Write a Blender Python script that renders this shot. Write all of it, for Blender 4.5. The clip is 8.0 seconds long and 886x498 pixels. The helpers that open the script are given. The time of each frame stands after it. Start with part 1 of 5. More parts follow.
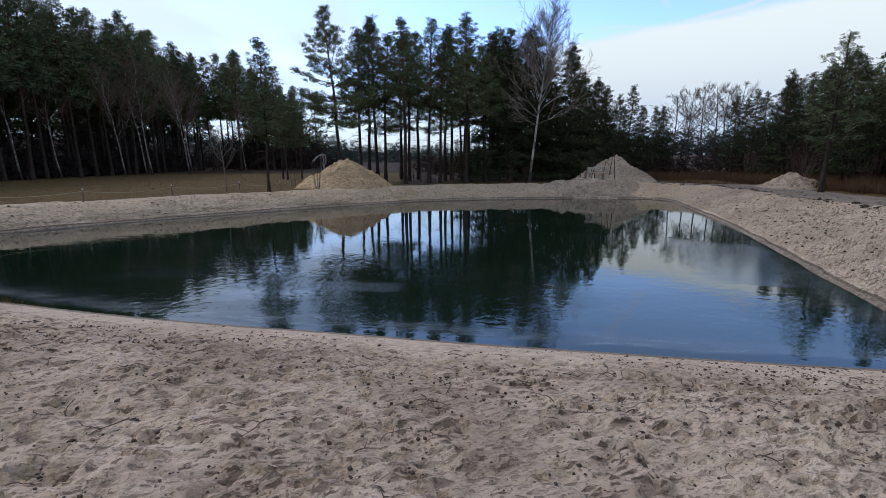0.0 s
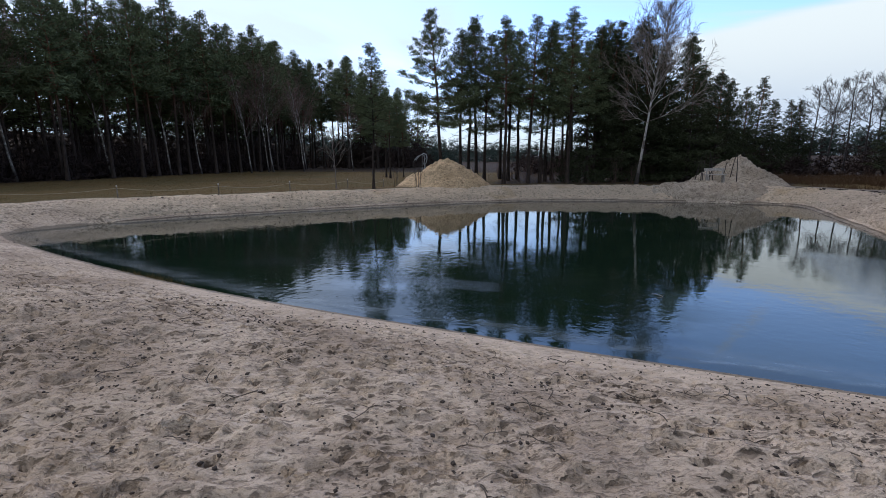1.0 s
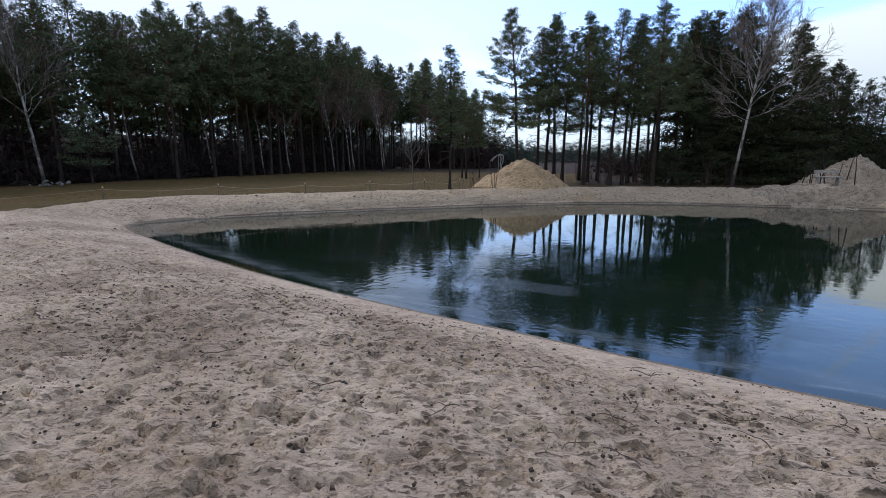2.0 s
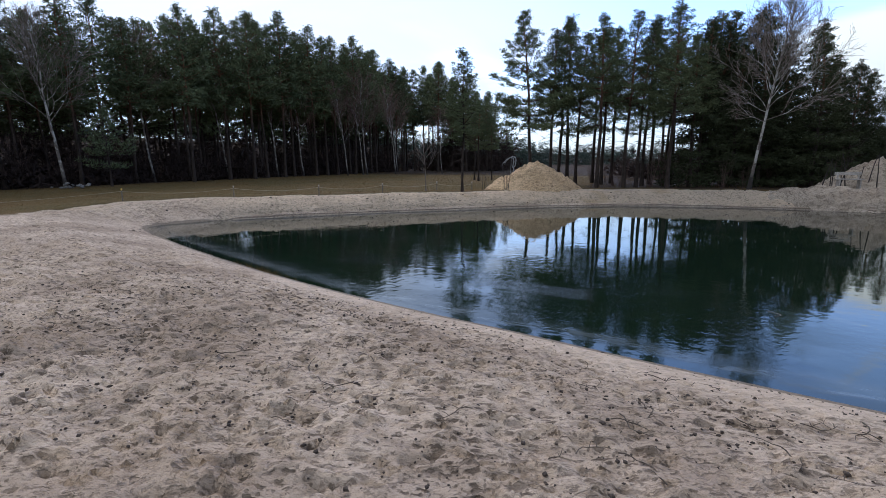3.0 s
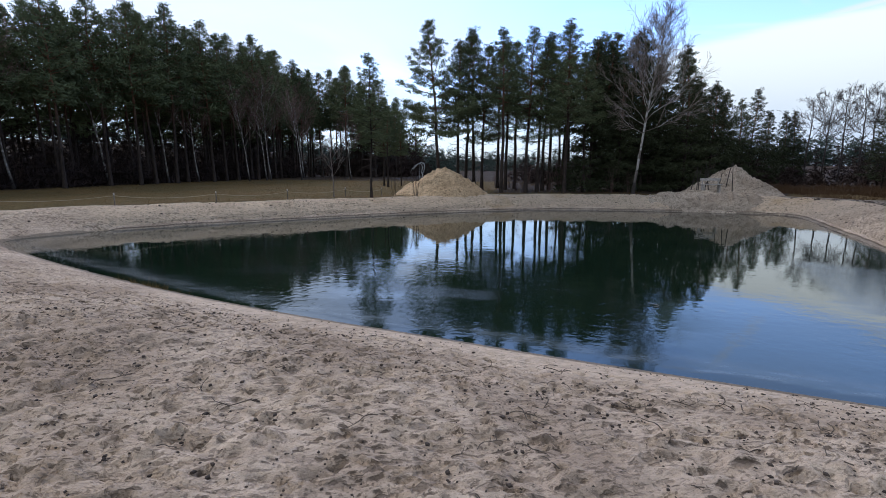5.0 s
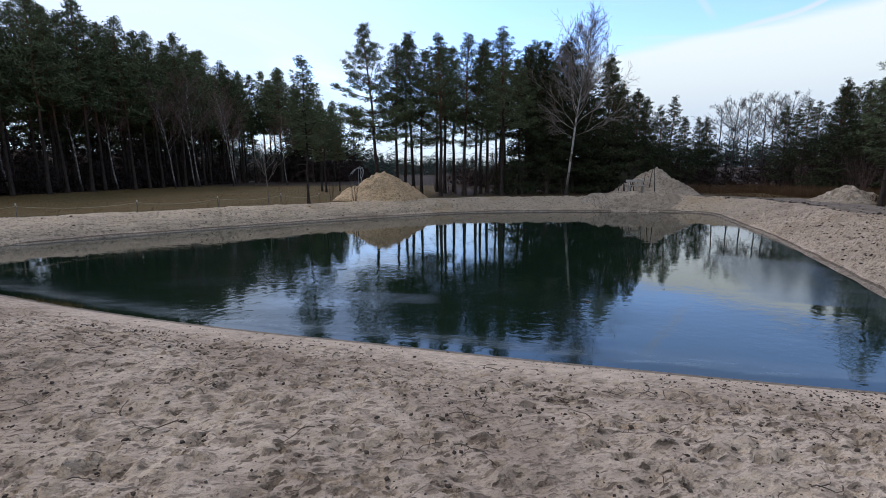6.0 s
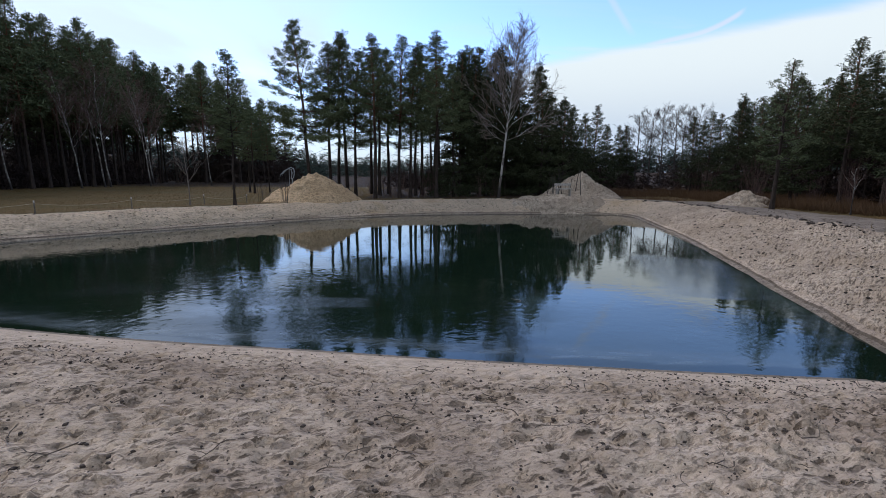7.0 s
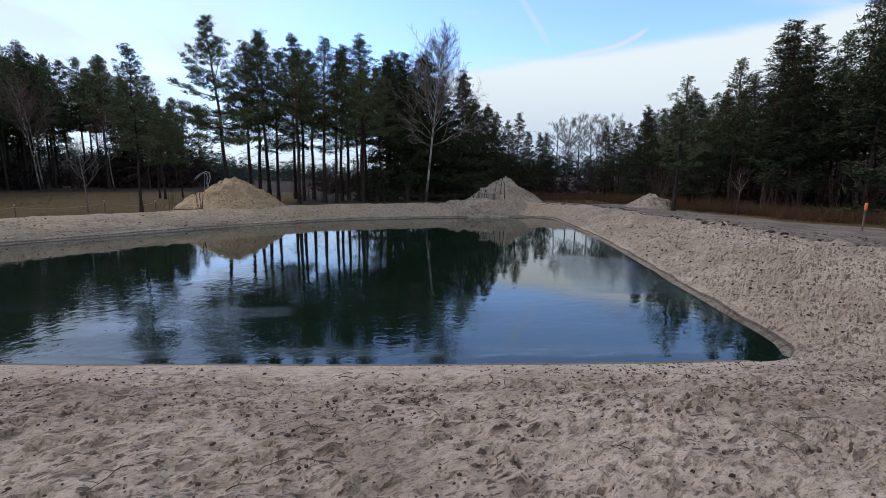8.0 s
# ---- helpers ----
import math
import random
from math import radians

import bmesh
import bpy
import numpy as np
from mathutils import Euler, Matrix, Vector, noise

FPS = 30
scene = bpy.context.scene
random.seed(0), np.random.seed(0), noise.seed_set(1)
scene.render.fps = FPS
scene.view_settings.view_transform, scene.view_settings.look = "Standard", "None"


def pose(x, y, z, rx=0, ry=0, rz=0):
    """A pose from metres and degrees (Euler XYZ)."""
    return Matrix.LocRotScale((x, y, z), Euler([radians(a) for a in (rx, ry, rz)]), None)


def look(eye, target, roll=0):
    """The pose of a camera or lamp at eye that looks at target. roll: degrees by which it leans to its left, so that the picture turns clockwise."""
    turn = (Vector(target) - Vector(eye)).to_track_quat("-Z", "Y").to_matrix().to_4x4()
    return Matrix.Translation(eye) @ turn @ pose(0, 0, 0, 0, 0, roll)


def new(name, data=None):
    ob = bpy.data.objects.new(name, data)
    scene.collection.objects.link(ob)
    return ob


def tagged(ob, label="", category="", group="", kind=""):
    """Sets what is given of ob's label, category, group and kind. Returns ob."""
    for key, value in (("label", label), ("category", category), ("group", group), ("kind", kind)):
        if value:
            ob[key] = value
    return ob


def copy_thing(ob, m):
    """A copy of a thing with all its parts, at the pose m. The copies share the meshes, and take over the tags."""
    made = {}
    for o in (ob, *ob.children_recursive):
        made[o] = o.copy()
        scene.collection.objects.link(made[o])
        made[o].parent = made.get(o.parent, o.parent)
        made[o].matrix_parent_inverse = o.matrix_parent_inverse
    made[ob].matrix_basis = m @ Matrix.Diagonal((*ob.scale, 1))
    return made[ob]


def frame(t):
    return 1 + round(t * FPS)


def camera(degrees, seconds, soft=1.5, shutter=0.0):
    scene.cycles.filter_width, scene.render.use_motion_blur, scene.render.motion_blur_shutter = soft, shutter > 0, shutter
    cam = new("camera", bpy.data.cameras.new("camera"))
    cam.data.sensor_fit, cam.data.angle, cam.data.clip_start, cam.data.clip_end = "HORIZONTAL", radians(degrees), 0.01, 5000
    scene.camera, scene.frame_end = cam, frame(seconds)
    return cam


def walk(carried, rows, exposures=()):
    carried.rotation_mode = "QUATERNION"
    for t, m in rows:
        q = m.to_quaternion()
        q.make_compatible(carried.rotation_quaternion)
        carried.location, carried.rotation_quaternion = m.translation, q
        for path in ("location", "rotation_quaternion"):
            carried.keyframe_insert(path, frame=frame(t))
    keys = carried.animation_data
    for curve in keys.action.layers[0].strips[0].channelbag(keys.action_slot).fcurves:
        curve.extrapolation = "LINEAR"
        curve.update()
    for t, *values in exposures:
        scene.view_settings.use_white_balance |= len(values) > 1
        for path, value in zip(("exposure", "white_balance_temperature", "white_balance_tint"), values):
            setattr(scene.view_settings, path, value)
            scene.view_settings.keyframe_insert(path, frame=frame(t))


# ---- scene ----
cam = camera(87.8, 8.0, soft=0.9)
WARMTH = 6520.0
PATH = [
    (0, (0.000, 0.000, 1.600), (0.0000, 3.9238, 0.8231), -0.30),
    (0.5, (-0.048, 0.003, 1.601), (-0.4868, 3.9017, 0.8218), -0.38),
    (1, (-0.096, -0.001, 1.600), (-0.9013, 3.8390, 0.8219), -0.09),
    (1.5, (-0.129, -0.005, 1.597), (-1.2406, 3.7575, 0.8168), 0.10),
    (2, (-0.155, -0.006, 1.595), (-1.5640, 3.6577, 0.8240), -0.11),
    (2.2, (-0.164, -0.006, 1.596), (-1.6753, 3.6188, 0.8347), -0.22),
    (3.3, (-0.162, -0.012, 1.596), (-1.6592, 3.6213, 0.8513), -0.13),
    (3.5, (-0.147, -0.010, 1.596), (-1.5276, 3.6679, 0.8413), 0.03),
    (4, (-0.121, -0.008, 1.599), (-1.2949, 3.7409, 0.8461), 0.30),
    (5.5, (-0.056, -0.017, 1.603), (-0.6004, 3.8861, 0.9198), -0.13),
    (6, (-0.026, -0.022, 1.609), (-0.3203, 3.9099, 0.9378), -0.38),
    (6.5, (0.009, -0.027, 1.609), (-0.0191, 3.9170, 0.9435), -0.18),
    (7, (0.035, -0.033, 1.615), (0.2903, 3.9051, 0.9613), 0.35),
    (7.5, (0.065, -0.045, 1.613), (0.5941, 3.8693, 0.9800), 0.54),
    (8, (0.121, -0.067, 1.609), (0.9741, 3.7929, 0.9981), 0.39),
]
walk(cam, [(t, look(eye, target, roll)) for t, eye, target, roll in PATH], [(0.0, 1.06, WARMTH, 10.0), (1.5, 1.14, WARMTH, 10.0), (2.7, 1.30, WARMTH, 10.0), (3.5, 1.35, WARMTH, 10.0), (5.5, 1.2, WARMTH, 10.0), (7.0, 1.06, WARMTH, 10.0), (8.0, 1.04, WARMTH, 10.0)])

# ---- light: bright thin overcast with blue gaps, soft sun ----
SUN_AZ, SUN_EL = radians(-50), radians(40)
world = bpy.data.worlds.new("sky")
scene.world = world
world.use_nodes = True


def wire(tree, kind, **values):
    """A new node; arguments i_Name or i_0 set or link its inputs."""
    n = tree.nodes.new(kind)
    for key, value in values.items():
        name = key[2:].replace("_", " ")
        sock = n.inputs[int(name)] if name.isdigit() else n.inputs[name]
        if isinstance(value, bpy.types.NodeSocket):
            tree.links.new(value, sock)
        else:
            sock.default_value = value
    return n


def math_node(tree, op, a, b=0.0, c=0.0, clamp=False):
    n = wire(tree, "ShaderNodeMath", i_0=a, i_1=b, i_2=c)
    n.operation, n.use_clamp = op, clamp
    return n.outputs[0]


def mix_col(tree, fac, a, b, blend="MIX"):
    n = tree.nodes.new("ShaderNodeMix")
    n.data_type, n.blend_type = "RGBA", blend
    for sock, value in ((n.inputs[0], fac), (n.inputs[6], a), (n.inputs[7], b)):
        if isinstance(value, bpy.types.NodeSocket):
            tree.links.new(value, sock)
        else:
            sock.default_value = value
    return n.outputs[2]


def smooth(tree, x, lo, hi):
    n = tree.nodes.new("ShaderNodeMapRange")
    n.interpolation_type = "SMOOTHSTEP"
    flip = lo > hi
    n.inputs["From Min"].default_value, n.inputs["From Max"].default_value = (hi, lo) if flip else (lo, hi)
    n.inputs["To Min"].default_value, n.inputs["To Max"].default_value = (1.0, 0.0) if flip else (0.0, 1.0)
    tree.links.new(x, n.inputs["Value"])
    return n.outputs[0]


def make_sky():
    nt = world.node_tree
    nt.nodes.clear()
    sky = nt.nodes.new("ShaderNodeTexSky")
    sky.sky_type, sky.sun_disc, sky.sun_elevation, sky.sun_rotation = "NISHITA", False, SUN_EL, SUN_AZ
    sky.air_density, sky.dust_density, sky.ozone_density = 1.0, 0.4, 0.6
    way = wire(nt, "ShaderNodeTexCoord").outputs["Generated"]
    part_of = wire(nt, "ShaderNodeSeparateXYZ", i_Vector=way)
    vx, vy, vz = part_of.outputs
    # cloud sheet seen flat from below
    up = math_node(nt, "MAXIMUM", vz, 0.0)
    deep = math_node(nt, "ADD", up, 0.12)
    flat = wire(nt, "ShaderNodeCombineXYZ", i_X=math_node(nt, "DIVIDE", vx, deep), i_Y=math_node(nt, "DIVIDE", vy, deep)).outputs[0]
    soft = wire(nt, "ShaderNodeTexNoise", i_Vector=flat, i_Scale=0.7, i_Detail=5.0, i_Roughness=0.5, i_Distortion=0.6).outputs[0]
    wisp = wire(nt, "ShaderNodeTexNoise", i_Vector=wire(nt, "ShaderNodeMapping", i_Vector=flat, i_Rotation=(0, 0, 0.5), i_Scale=(0.6, 2.4, 1)).outputs[0], i_Scale=1.0, i_Detail=6.0, i_Roughness=0.55).outputs[0]
    # a bank of white cloud with a slanting upper edge, to the right of the pond
    edge = math_node(nt, "ADD", math_node(nt, "ADD", math_node(nt, "MULTIPLY", vx, SHEET[0]), math_node(nt, "MULTIPLY", vy, SHEET[1])), math_node(nt, "MULTIPLY", vz, SHEET[2]))
    edge = math_node(nt, "ADD", edge, math_node(nt, "MULTIPLY", math_node(nt, "SUBTRACT", wisp, 0.5), 0.05))
    fringe = math_node(nt, "MULTIPLY", smooth(nt, edge, -0.06, 0.0), smooth(nt, wisp, 0.46, 0.62))
    bank = math_node(nt, "MAXIMUM", smooth(nt, edge, -0.012, 0.014), math_node(nt, "MULTIPLY", fringe, 0.45))
    right = smooth(nt, vx, 0.05, 0.3)
    bank = math_node(nt, "MULTIPLY", bank, right)
    # a thin veil low down and over the other half
    side = math_node(nt, "ADD", math_node(nt, "MULTIPLY", vx, -1.0), math_node(nt, "MULTIPLY", math_node(nt, "SUBTRACT", soft, 0.5), 1.3))
    high = smooth(nt, math_node(nt, "ADD", vz, math_node(nt, "MULTIPLY", math_node(nt, "SUBTRACT", wisp, 0.5), 0.25)), 0.5, 0.24)
    veil = math_node(nt, "MULTIPLY", math_node(nt, "MULTIPLY", smooth(nt, side, -0.05, 0.45), high), 0.8)
    low = smooth(nt, vz, 0.26, 0.02)
    veil = math_node(nt, "MAXIMUM", veil, math_node(nt, "MULTIPLY", low, 0.82))
    streak = math_node(nt, "MULTIPLY", smooth(nt, wisp, 0.45, 0.75), 0.3)
    # a short vapour trail
    across = math_node(nt, "ADD", math_node(nt, "ADD", math_node(nt, "MULTIPLY", vx, -0.7055), math_node(nt, "MULTIPLY", vy, 0.4763)), math_node(nt, "MULTIPLY", vz, -0.5248))
    trail = math_node(nt, "MULTIPLY", smooth(nt, math_node(nt, "ABSOLUTE", across), 0.009, 0.001), math_node(nt, "MULTIPLY", math_node(nt, "MULTIPLY", smooth(nt, vz, 0.245, 0.275), smooth(nt, vz, 0.38, 0.33)), smooth(nt, vx, 0.1, 0.2)))
    streak = math_node(nt, "MAXIMUM", streak, math_node(nt, "MULTIPLY", trail, 0.4))
    # a longer trail that curls up out of the cloud's edge
    bow = math_node(nt, "MULTIPLY", math_node(nt, "POWER", math_node(nt, "MAXIMUM", math_node(nt, "SUBTRACT", vx, 0.495), 0.0), 2.0), 6.0)
    curl = math_node(nt, "ADD", math_node(nt, "ADD", math_node(nt, "MULTIPLY", vx, 0.2277), math_node(nt, "MULTIPLY", vy, 0.1449)), math_node(nt, "MULTIPLY_ADD", vz, -0.9629, bow))
    curl = math_node(nt, "MULTIPLY", smooth(nt, math_node(nt, "ABSOLUTE", curl), 0.008, 0.001), math_node(nt, "MULTIPLY", smooth(nt, vx, 0.38, 0.46), smooth(nt, vx, 0.556, 0.545)))
    streak = math_node(nt, "MAXIMUM", streak, math_node(nt, "MULTIPLY", curl, 0.8))
    # overhead and behind, the cloud sheet is closed
    over = math_node(nt, "MAXIMUM", smooth(nt, vz, 0.62, 0.85), smooth(nt, vy, 0.15, -0.25))
    streak = math_node(nt, "MAXIMUM", streak, math_node(nt, "MULTIPLY", over, math_node(nt, "MULTIPLY_ADD", wisp, 0.5, 0.55)))
    cover = math_node(nt, "MINIMUM", math_node(nt, "MAXIMUM", math_node(nt, "MAXIMUM", bank, veil), streak), 1.0)
    blue = mix_col(nt, 1.0, sky.outputs[0], (SKY_GAIN * 0.74, SKY_GAIN * 0.87, SKY_GAIN * 1.18, 1), "MULTIPLY")
    cloud = mix_col(nt, low, (CLOUD * 0.86, CLOUD * 0.95, CLOUD * 1.05, 1), (CLOUD * 0.66, CLOUD * 0.80, CLOUD * 1.0, 1))
    white = math_node(nt, "MULTIPLY", bank, smooth(nt, vz, 0.05, 0.24))
    cloud = mix_col(nt, white, cloud, (CLOUD * 0.98, CLOUD * 1.10, CLOUD * 1.17, 1))
    colour = mix_col(nt, cover, blue, cloud)
    bg = wire(nt, "ShaderNodeBackground", i_Color=colour, i_Strength=1.0)
    out = wire(nt, "ShaderNodeOutputWorld", i_Surface=bg.outputs[0])


SHEET = (0.203, 0.162, -0.966)
SKY_GAIN = 0.13
CLOUD = 0.40
make_sky()
sun = new("sun", bpy.data.lights.new("sun", "SUN"))
sun.data.energy, sun.data.angle, sun.data.color = 0.7, radians(25), (1.0, 0.92, 0.80)
sun.matrix_world = look((math.sin(SUN_AZ) * 50, math.cos(SUN_AZ) * 50, math.tan(SUN_EL) * 50), (0, 0, 0))


# ---- materials ----
def material(name, rough=0.9, spec=0.2):
    m = bpy.data.materials.new(name)
    m.use_nodes = True
    nt = m.node_tree
    b = nt.nodes["Principled BSDF"]
    b.inputs["Roughness"].default_value = rough
    b.inputs["Specular IOR Level"].default_value = spec
    return m, nt, b


def coords(nt, scale=(1, 1, 1)):
    return wire(nt, "ShaderNodeMapping", i_Vector=wire(nt, "ShaderNodeTexCoord").outputs["Object"], i_Scale=scale).outputs[0]


def noise_of(nt, vec, scale, detail=4.0, rough=0.55):
    return wire(nt, "ShaderNodeTexNoise", i_Vector=vec, i_Scale=scale, i_Detail=detail, i_Roughness=rough).outputs[0]


def bump(nt, b, height, strength, dist):
    n = wire(nt, "ShaderNodeBump", i_Strength=strength, i_Distance=dist, i_Height=height)
    nt.links.new(n.outputs[0], b.inputs["Normal"])


def zone_alpha(nt):
    n = nt.nodes.new("ShaderNodeAttribute")
    n.attribute_name = "zone"
    return n.outputs["Alpha"]


def zone_of(nt):
    n = nt.nodes.new("ShaderNodeAttribute")
    n.attribute_name = "zone"
    return n.outputs["Color"]


def pits(nt, v, scale, share, size):
    """Scattered small hollows: 1 in each, ragged at the rim."""
    cell = wire(nt, "ShaderNodeTexVoronoi", i_Vector=v, i_Scale=scale)
    cell.voronoi_dimensions = "2D"
    pick = wire(nt, "ShaderNodeSeparateColor", i_Color=cell.outputs["Color"])
    wide = math_node(nt, "MULTIPLY_ADD", pick.outputs[1], size * 0.6, size * 0.5)
    deep = math_node(nt, "SUBTRACT", 1.0, math_node(nt, "DIVIDE", cell.outputs["Distance"], wide), clamp=True)
    chosen = math_node(nt, "LESS_THAN", pick.outputs[0], share)
    return math_node(nt, "MULTIPLY", smooth(nt, deep, 0.0, 0.45), chosen)


def ragged(nt, v, scale, amount):
    """The coordinates, shaken a little so that what they carry has uneven rims."""
    shake = wire(nt, "ShaderNodeTexNoise", i_Vector=v, i_Scale=scale, i_Detail=3.0, i_Roughness=0.6).outputs["Color"]
    off = wire(nt, "ShaderNodeVectorMath", i_0=shake, i_1=(0.5, 0.5, 0.5))
    off.operation = "SUBTRACT"
    add = wire(nt, "ShaderNodeVectorMath", i_0=off.outputs[0], i_1=(amount, amount, amount), i_2=v)
    add.operation = "MULTIPLY_ADD"
    return add.outputs[0]


def sand_colour(nt, v, dry, damp, dark):
    # raked and trodden one way: the pits are drawn out along it
    turned = wire(nt, "ShaderNodeMapping", i_Vector=ragged(nt, v, 22.0, 0.045), i_Rotation=(0, 0, -0.3)).outputs[0]
    raked = wire(nt, "ShaderNodeMapping", i_Vector=turned, i_Scale=(0.45, 1.3, 1.3)).outputs[0]
    big = noise_of(nt, v, 0.6, 5)
    cloud = noise_of(nt, v, 3.2, 6, 0.7)
    lump = noise_of(nt, raked, 8.0, 6, 0.7)
    crumb = noise_of(nt, raked, 30.0, 4, 0.65)
    grain = noise_of(nt, v, 130.0, 2, 0.6)
    where = smooth(nt, noise_of(nt, v, 1.5, 4, 0.6), 0.4, 0.6)
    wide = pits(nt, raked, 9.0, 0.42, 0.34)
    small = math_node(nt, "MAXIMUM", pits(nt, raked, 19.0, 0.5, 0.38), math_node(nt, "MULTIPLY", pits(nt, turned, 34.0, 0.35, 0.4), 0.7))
    col = mix_col(nt, smooth(nt, big, 0.34, 0.66), dry, damp)
    col = mix_col(nt, math_node(nt, "MULTIPLY", smooth(nt, cloud, 0.46, 0.64), 0.6), col, damp)
    # lumps, pits and crumbs coloured dark: shade in the hollows plus damp sand
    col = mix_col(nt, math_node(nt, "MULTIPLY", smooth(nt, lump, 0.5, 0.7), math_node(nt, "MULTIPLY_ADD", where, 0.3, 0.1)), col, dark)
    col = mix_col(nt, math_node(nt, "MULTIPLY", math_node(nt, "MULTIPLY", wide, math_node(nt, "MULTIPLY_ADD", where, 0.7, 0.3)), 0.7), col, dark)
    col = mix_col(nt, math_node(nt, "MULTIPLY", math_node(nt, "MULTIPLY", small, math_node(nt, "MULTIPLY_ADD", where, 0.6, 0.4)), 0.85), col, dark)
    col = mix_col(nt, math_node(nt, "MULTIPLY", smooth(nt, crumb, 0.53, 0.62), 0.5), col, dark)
    col = mix_col(nt, math_node(nt, "MULTIPLY", smooth(nt, grain, 0.5, 0.75), 0.3), col, dark)
    mid = math_node(nt, "ADD", math_node(nt, "MULTIPLY", lump, 0.45), math_node(nt, "MULTIPLY", wide, 0.16))
    fine = math_node(nt, "ADD", math_node(nt, "MULTIPLY", small, 0.3), math_node(nt, "ADD", math_node(nt, "MULTIPLY", crumb, 0.45), math_node(nt, "MULTIPLY", grain, 0.12)))
    return col, mid, fine


def sand_material(name, dry, damp, dark):
    m, nt, b = material(name, 0.95, 0.15)
    v = coords(nt)
    col, mid, fine = sand_colour(nt, v, dry, damp, dark)
    slip = noise_of(nt, coords(nt, (1, 1, 1.8)), 4.5, 6, 0.68)
    col = mix_col(nt, math_node(nt, "MULTIPLY", smooth(nt, slip, 0.5, 0.62), 0.5), col, dark)
    nt.links.new(col, b.inputs["Base Color"])
    h = math_node(nt, "ADD", math_node(nt, "MULTIPLY", mid, 1.0), math_node(nt, "MULTIPLY", fine, 0.35))
    bump(nt, b, math_node(nt, "MULTIPLY", h, -1.0), 1.0, 0.35)
    return m


def ground_material():
    """Sand, dry meadow and a dirt track, told apart by the zones of the sheet."""
    m, nt, b = material("ground_soil", 0.95, 0.12)
    v = coords(nt)
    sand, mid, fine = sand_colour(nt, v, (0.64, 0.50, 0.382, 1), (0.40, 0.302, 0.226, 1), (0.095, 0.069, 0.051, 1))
    tint = noise_of(nt, v, 0.28, 3)
    calm = nt.nodes.new("ShaderNodeAttribute")
    calm.attribute_name = "calm"
    washed = mix_col(nt, smooth(nt, noise_of(nt, v, 5.0, 5, 0.65), 0.4, 0.68), (0.75, 0.59, 0.452, 1), (0.56, 0.435, 0.328, 1))
    sand = mix_col(nt, math_node(nt, "MULTIPLY", calm.outputs["Fac"], 0.6), sand, washed)
    dug = nt.nodes.new("ShaderNodeAttribute")
    dug.attribute_name = "dug"
    ochre = math_node(nt, "MULTIPLY", smooth(nt, tint, 0.56, 0.66), math_node(nt, "MULTIPLY_ADD", smooth(nt, dug.outputs["Fac"], 0.5, 0.9), 0.5, 0.06))
    # pale dug sand, also coloured brighter for the banks' sky light; hollows darker
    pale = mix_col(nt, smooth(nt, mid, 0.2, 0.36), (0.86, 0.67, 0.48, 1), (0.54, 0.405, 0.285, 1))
    sand = mix_col(nt, math_node(nt, "MULTIPLY", dug.outputs["Fac"], 0.72), sand, pale)
    sand = mix_col(nt, ochre, sand, (0.60, 0.41, 0.22, 1))
    # slanting scrapes on the dug slopes, shade in their hollows put into the colour
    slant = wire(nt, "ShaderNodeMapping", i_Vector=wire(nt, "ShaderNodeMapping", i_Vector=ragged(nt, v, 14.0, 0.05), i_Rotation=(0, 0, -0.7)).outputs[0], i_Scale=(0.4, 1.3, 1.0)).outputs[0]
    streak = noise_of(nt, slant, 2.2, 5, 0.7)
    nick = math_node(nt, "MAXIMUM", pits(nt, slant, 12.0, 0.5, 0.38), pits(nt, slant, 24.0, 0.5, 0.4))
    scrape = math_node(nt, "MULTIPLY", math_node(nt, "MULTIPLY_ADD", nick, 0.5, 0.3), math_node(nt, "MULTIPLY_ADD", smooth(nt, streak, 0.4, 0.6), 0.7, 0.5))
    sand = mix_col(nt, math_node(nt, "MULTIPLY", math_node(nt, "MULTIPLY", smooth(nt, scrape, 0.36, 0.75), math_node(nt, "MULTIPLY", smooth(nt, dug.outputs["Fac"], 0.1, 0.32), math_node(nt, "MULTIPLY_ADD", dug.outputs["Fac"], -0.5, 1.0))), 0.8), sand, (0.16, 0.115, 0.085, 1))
    blade = noise_of(nt, coords(nt, (1, 1, 1)), 9.0, 6, 0.75)
    patch = noise_of(nt, v, 0.22, 4)
    grass = mix_col(nt, smooth(nt, patch, 0.35, 0.65), (0.102, 0.064, 0.021, 1), (0.072, 0.056, 0.018, 1))
    grass = mix_col(nt, smooth(nt, blade, 0.4, 0.7), grass, (0.145, 0.092, 0.038, 1))
    rut = noise_of(nt, coords(nt, (2.6, 0.5, 1)), 1.1, 5, 0.65)
    dirt = mix_col(nt, smooth(nt, rut, 0.38, 0.62), (0.30, 0.242, 0.196, 1), (0.16, 0.126, 0.1, 1))
    dirt = mix_col(nt, math_node(nt, "MULTIPLY", smooth(nt, mid, 0.22, 0.36), 0.6), dirt, (0.085, 0.067, 0.054, 1))
    dirt = mix_col(nt, smooth(nt, fine, 0.25, 0.5), dirt, (0.26, 0.21, 0.17, 1))
    zone = wire(nt, "ShaderNodeSeparateColor", i_Color=zone_of(nt))
    wob = math_node(nt, "MULTIPLY", math_node(nt, "SUBTRACT", noise_of(nt, v, 2.2, 5, 0.7), 0.5), 0.9)
    g = smooth(nt, math_node(nt, "ADD", zone.outputs[0], wob), 0.35, 0.65)
    d = smooth(nt, math_node(nt, "ADD", zone.outputs[1], wob), 0.3, 0.75)
    wet = smooth(nt, math_node(nt, "ADD", zone.outputs[2], math_node(nt, "MULTIPLY", wob, 0.4)), 0.35, 0.75)
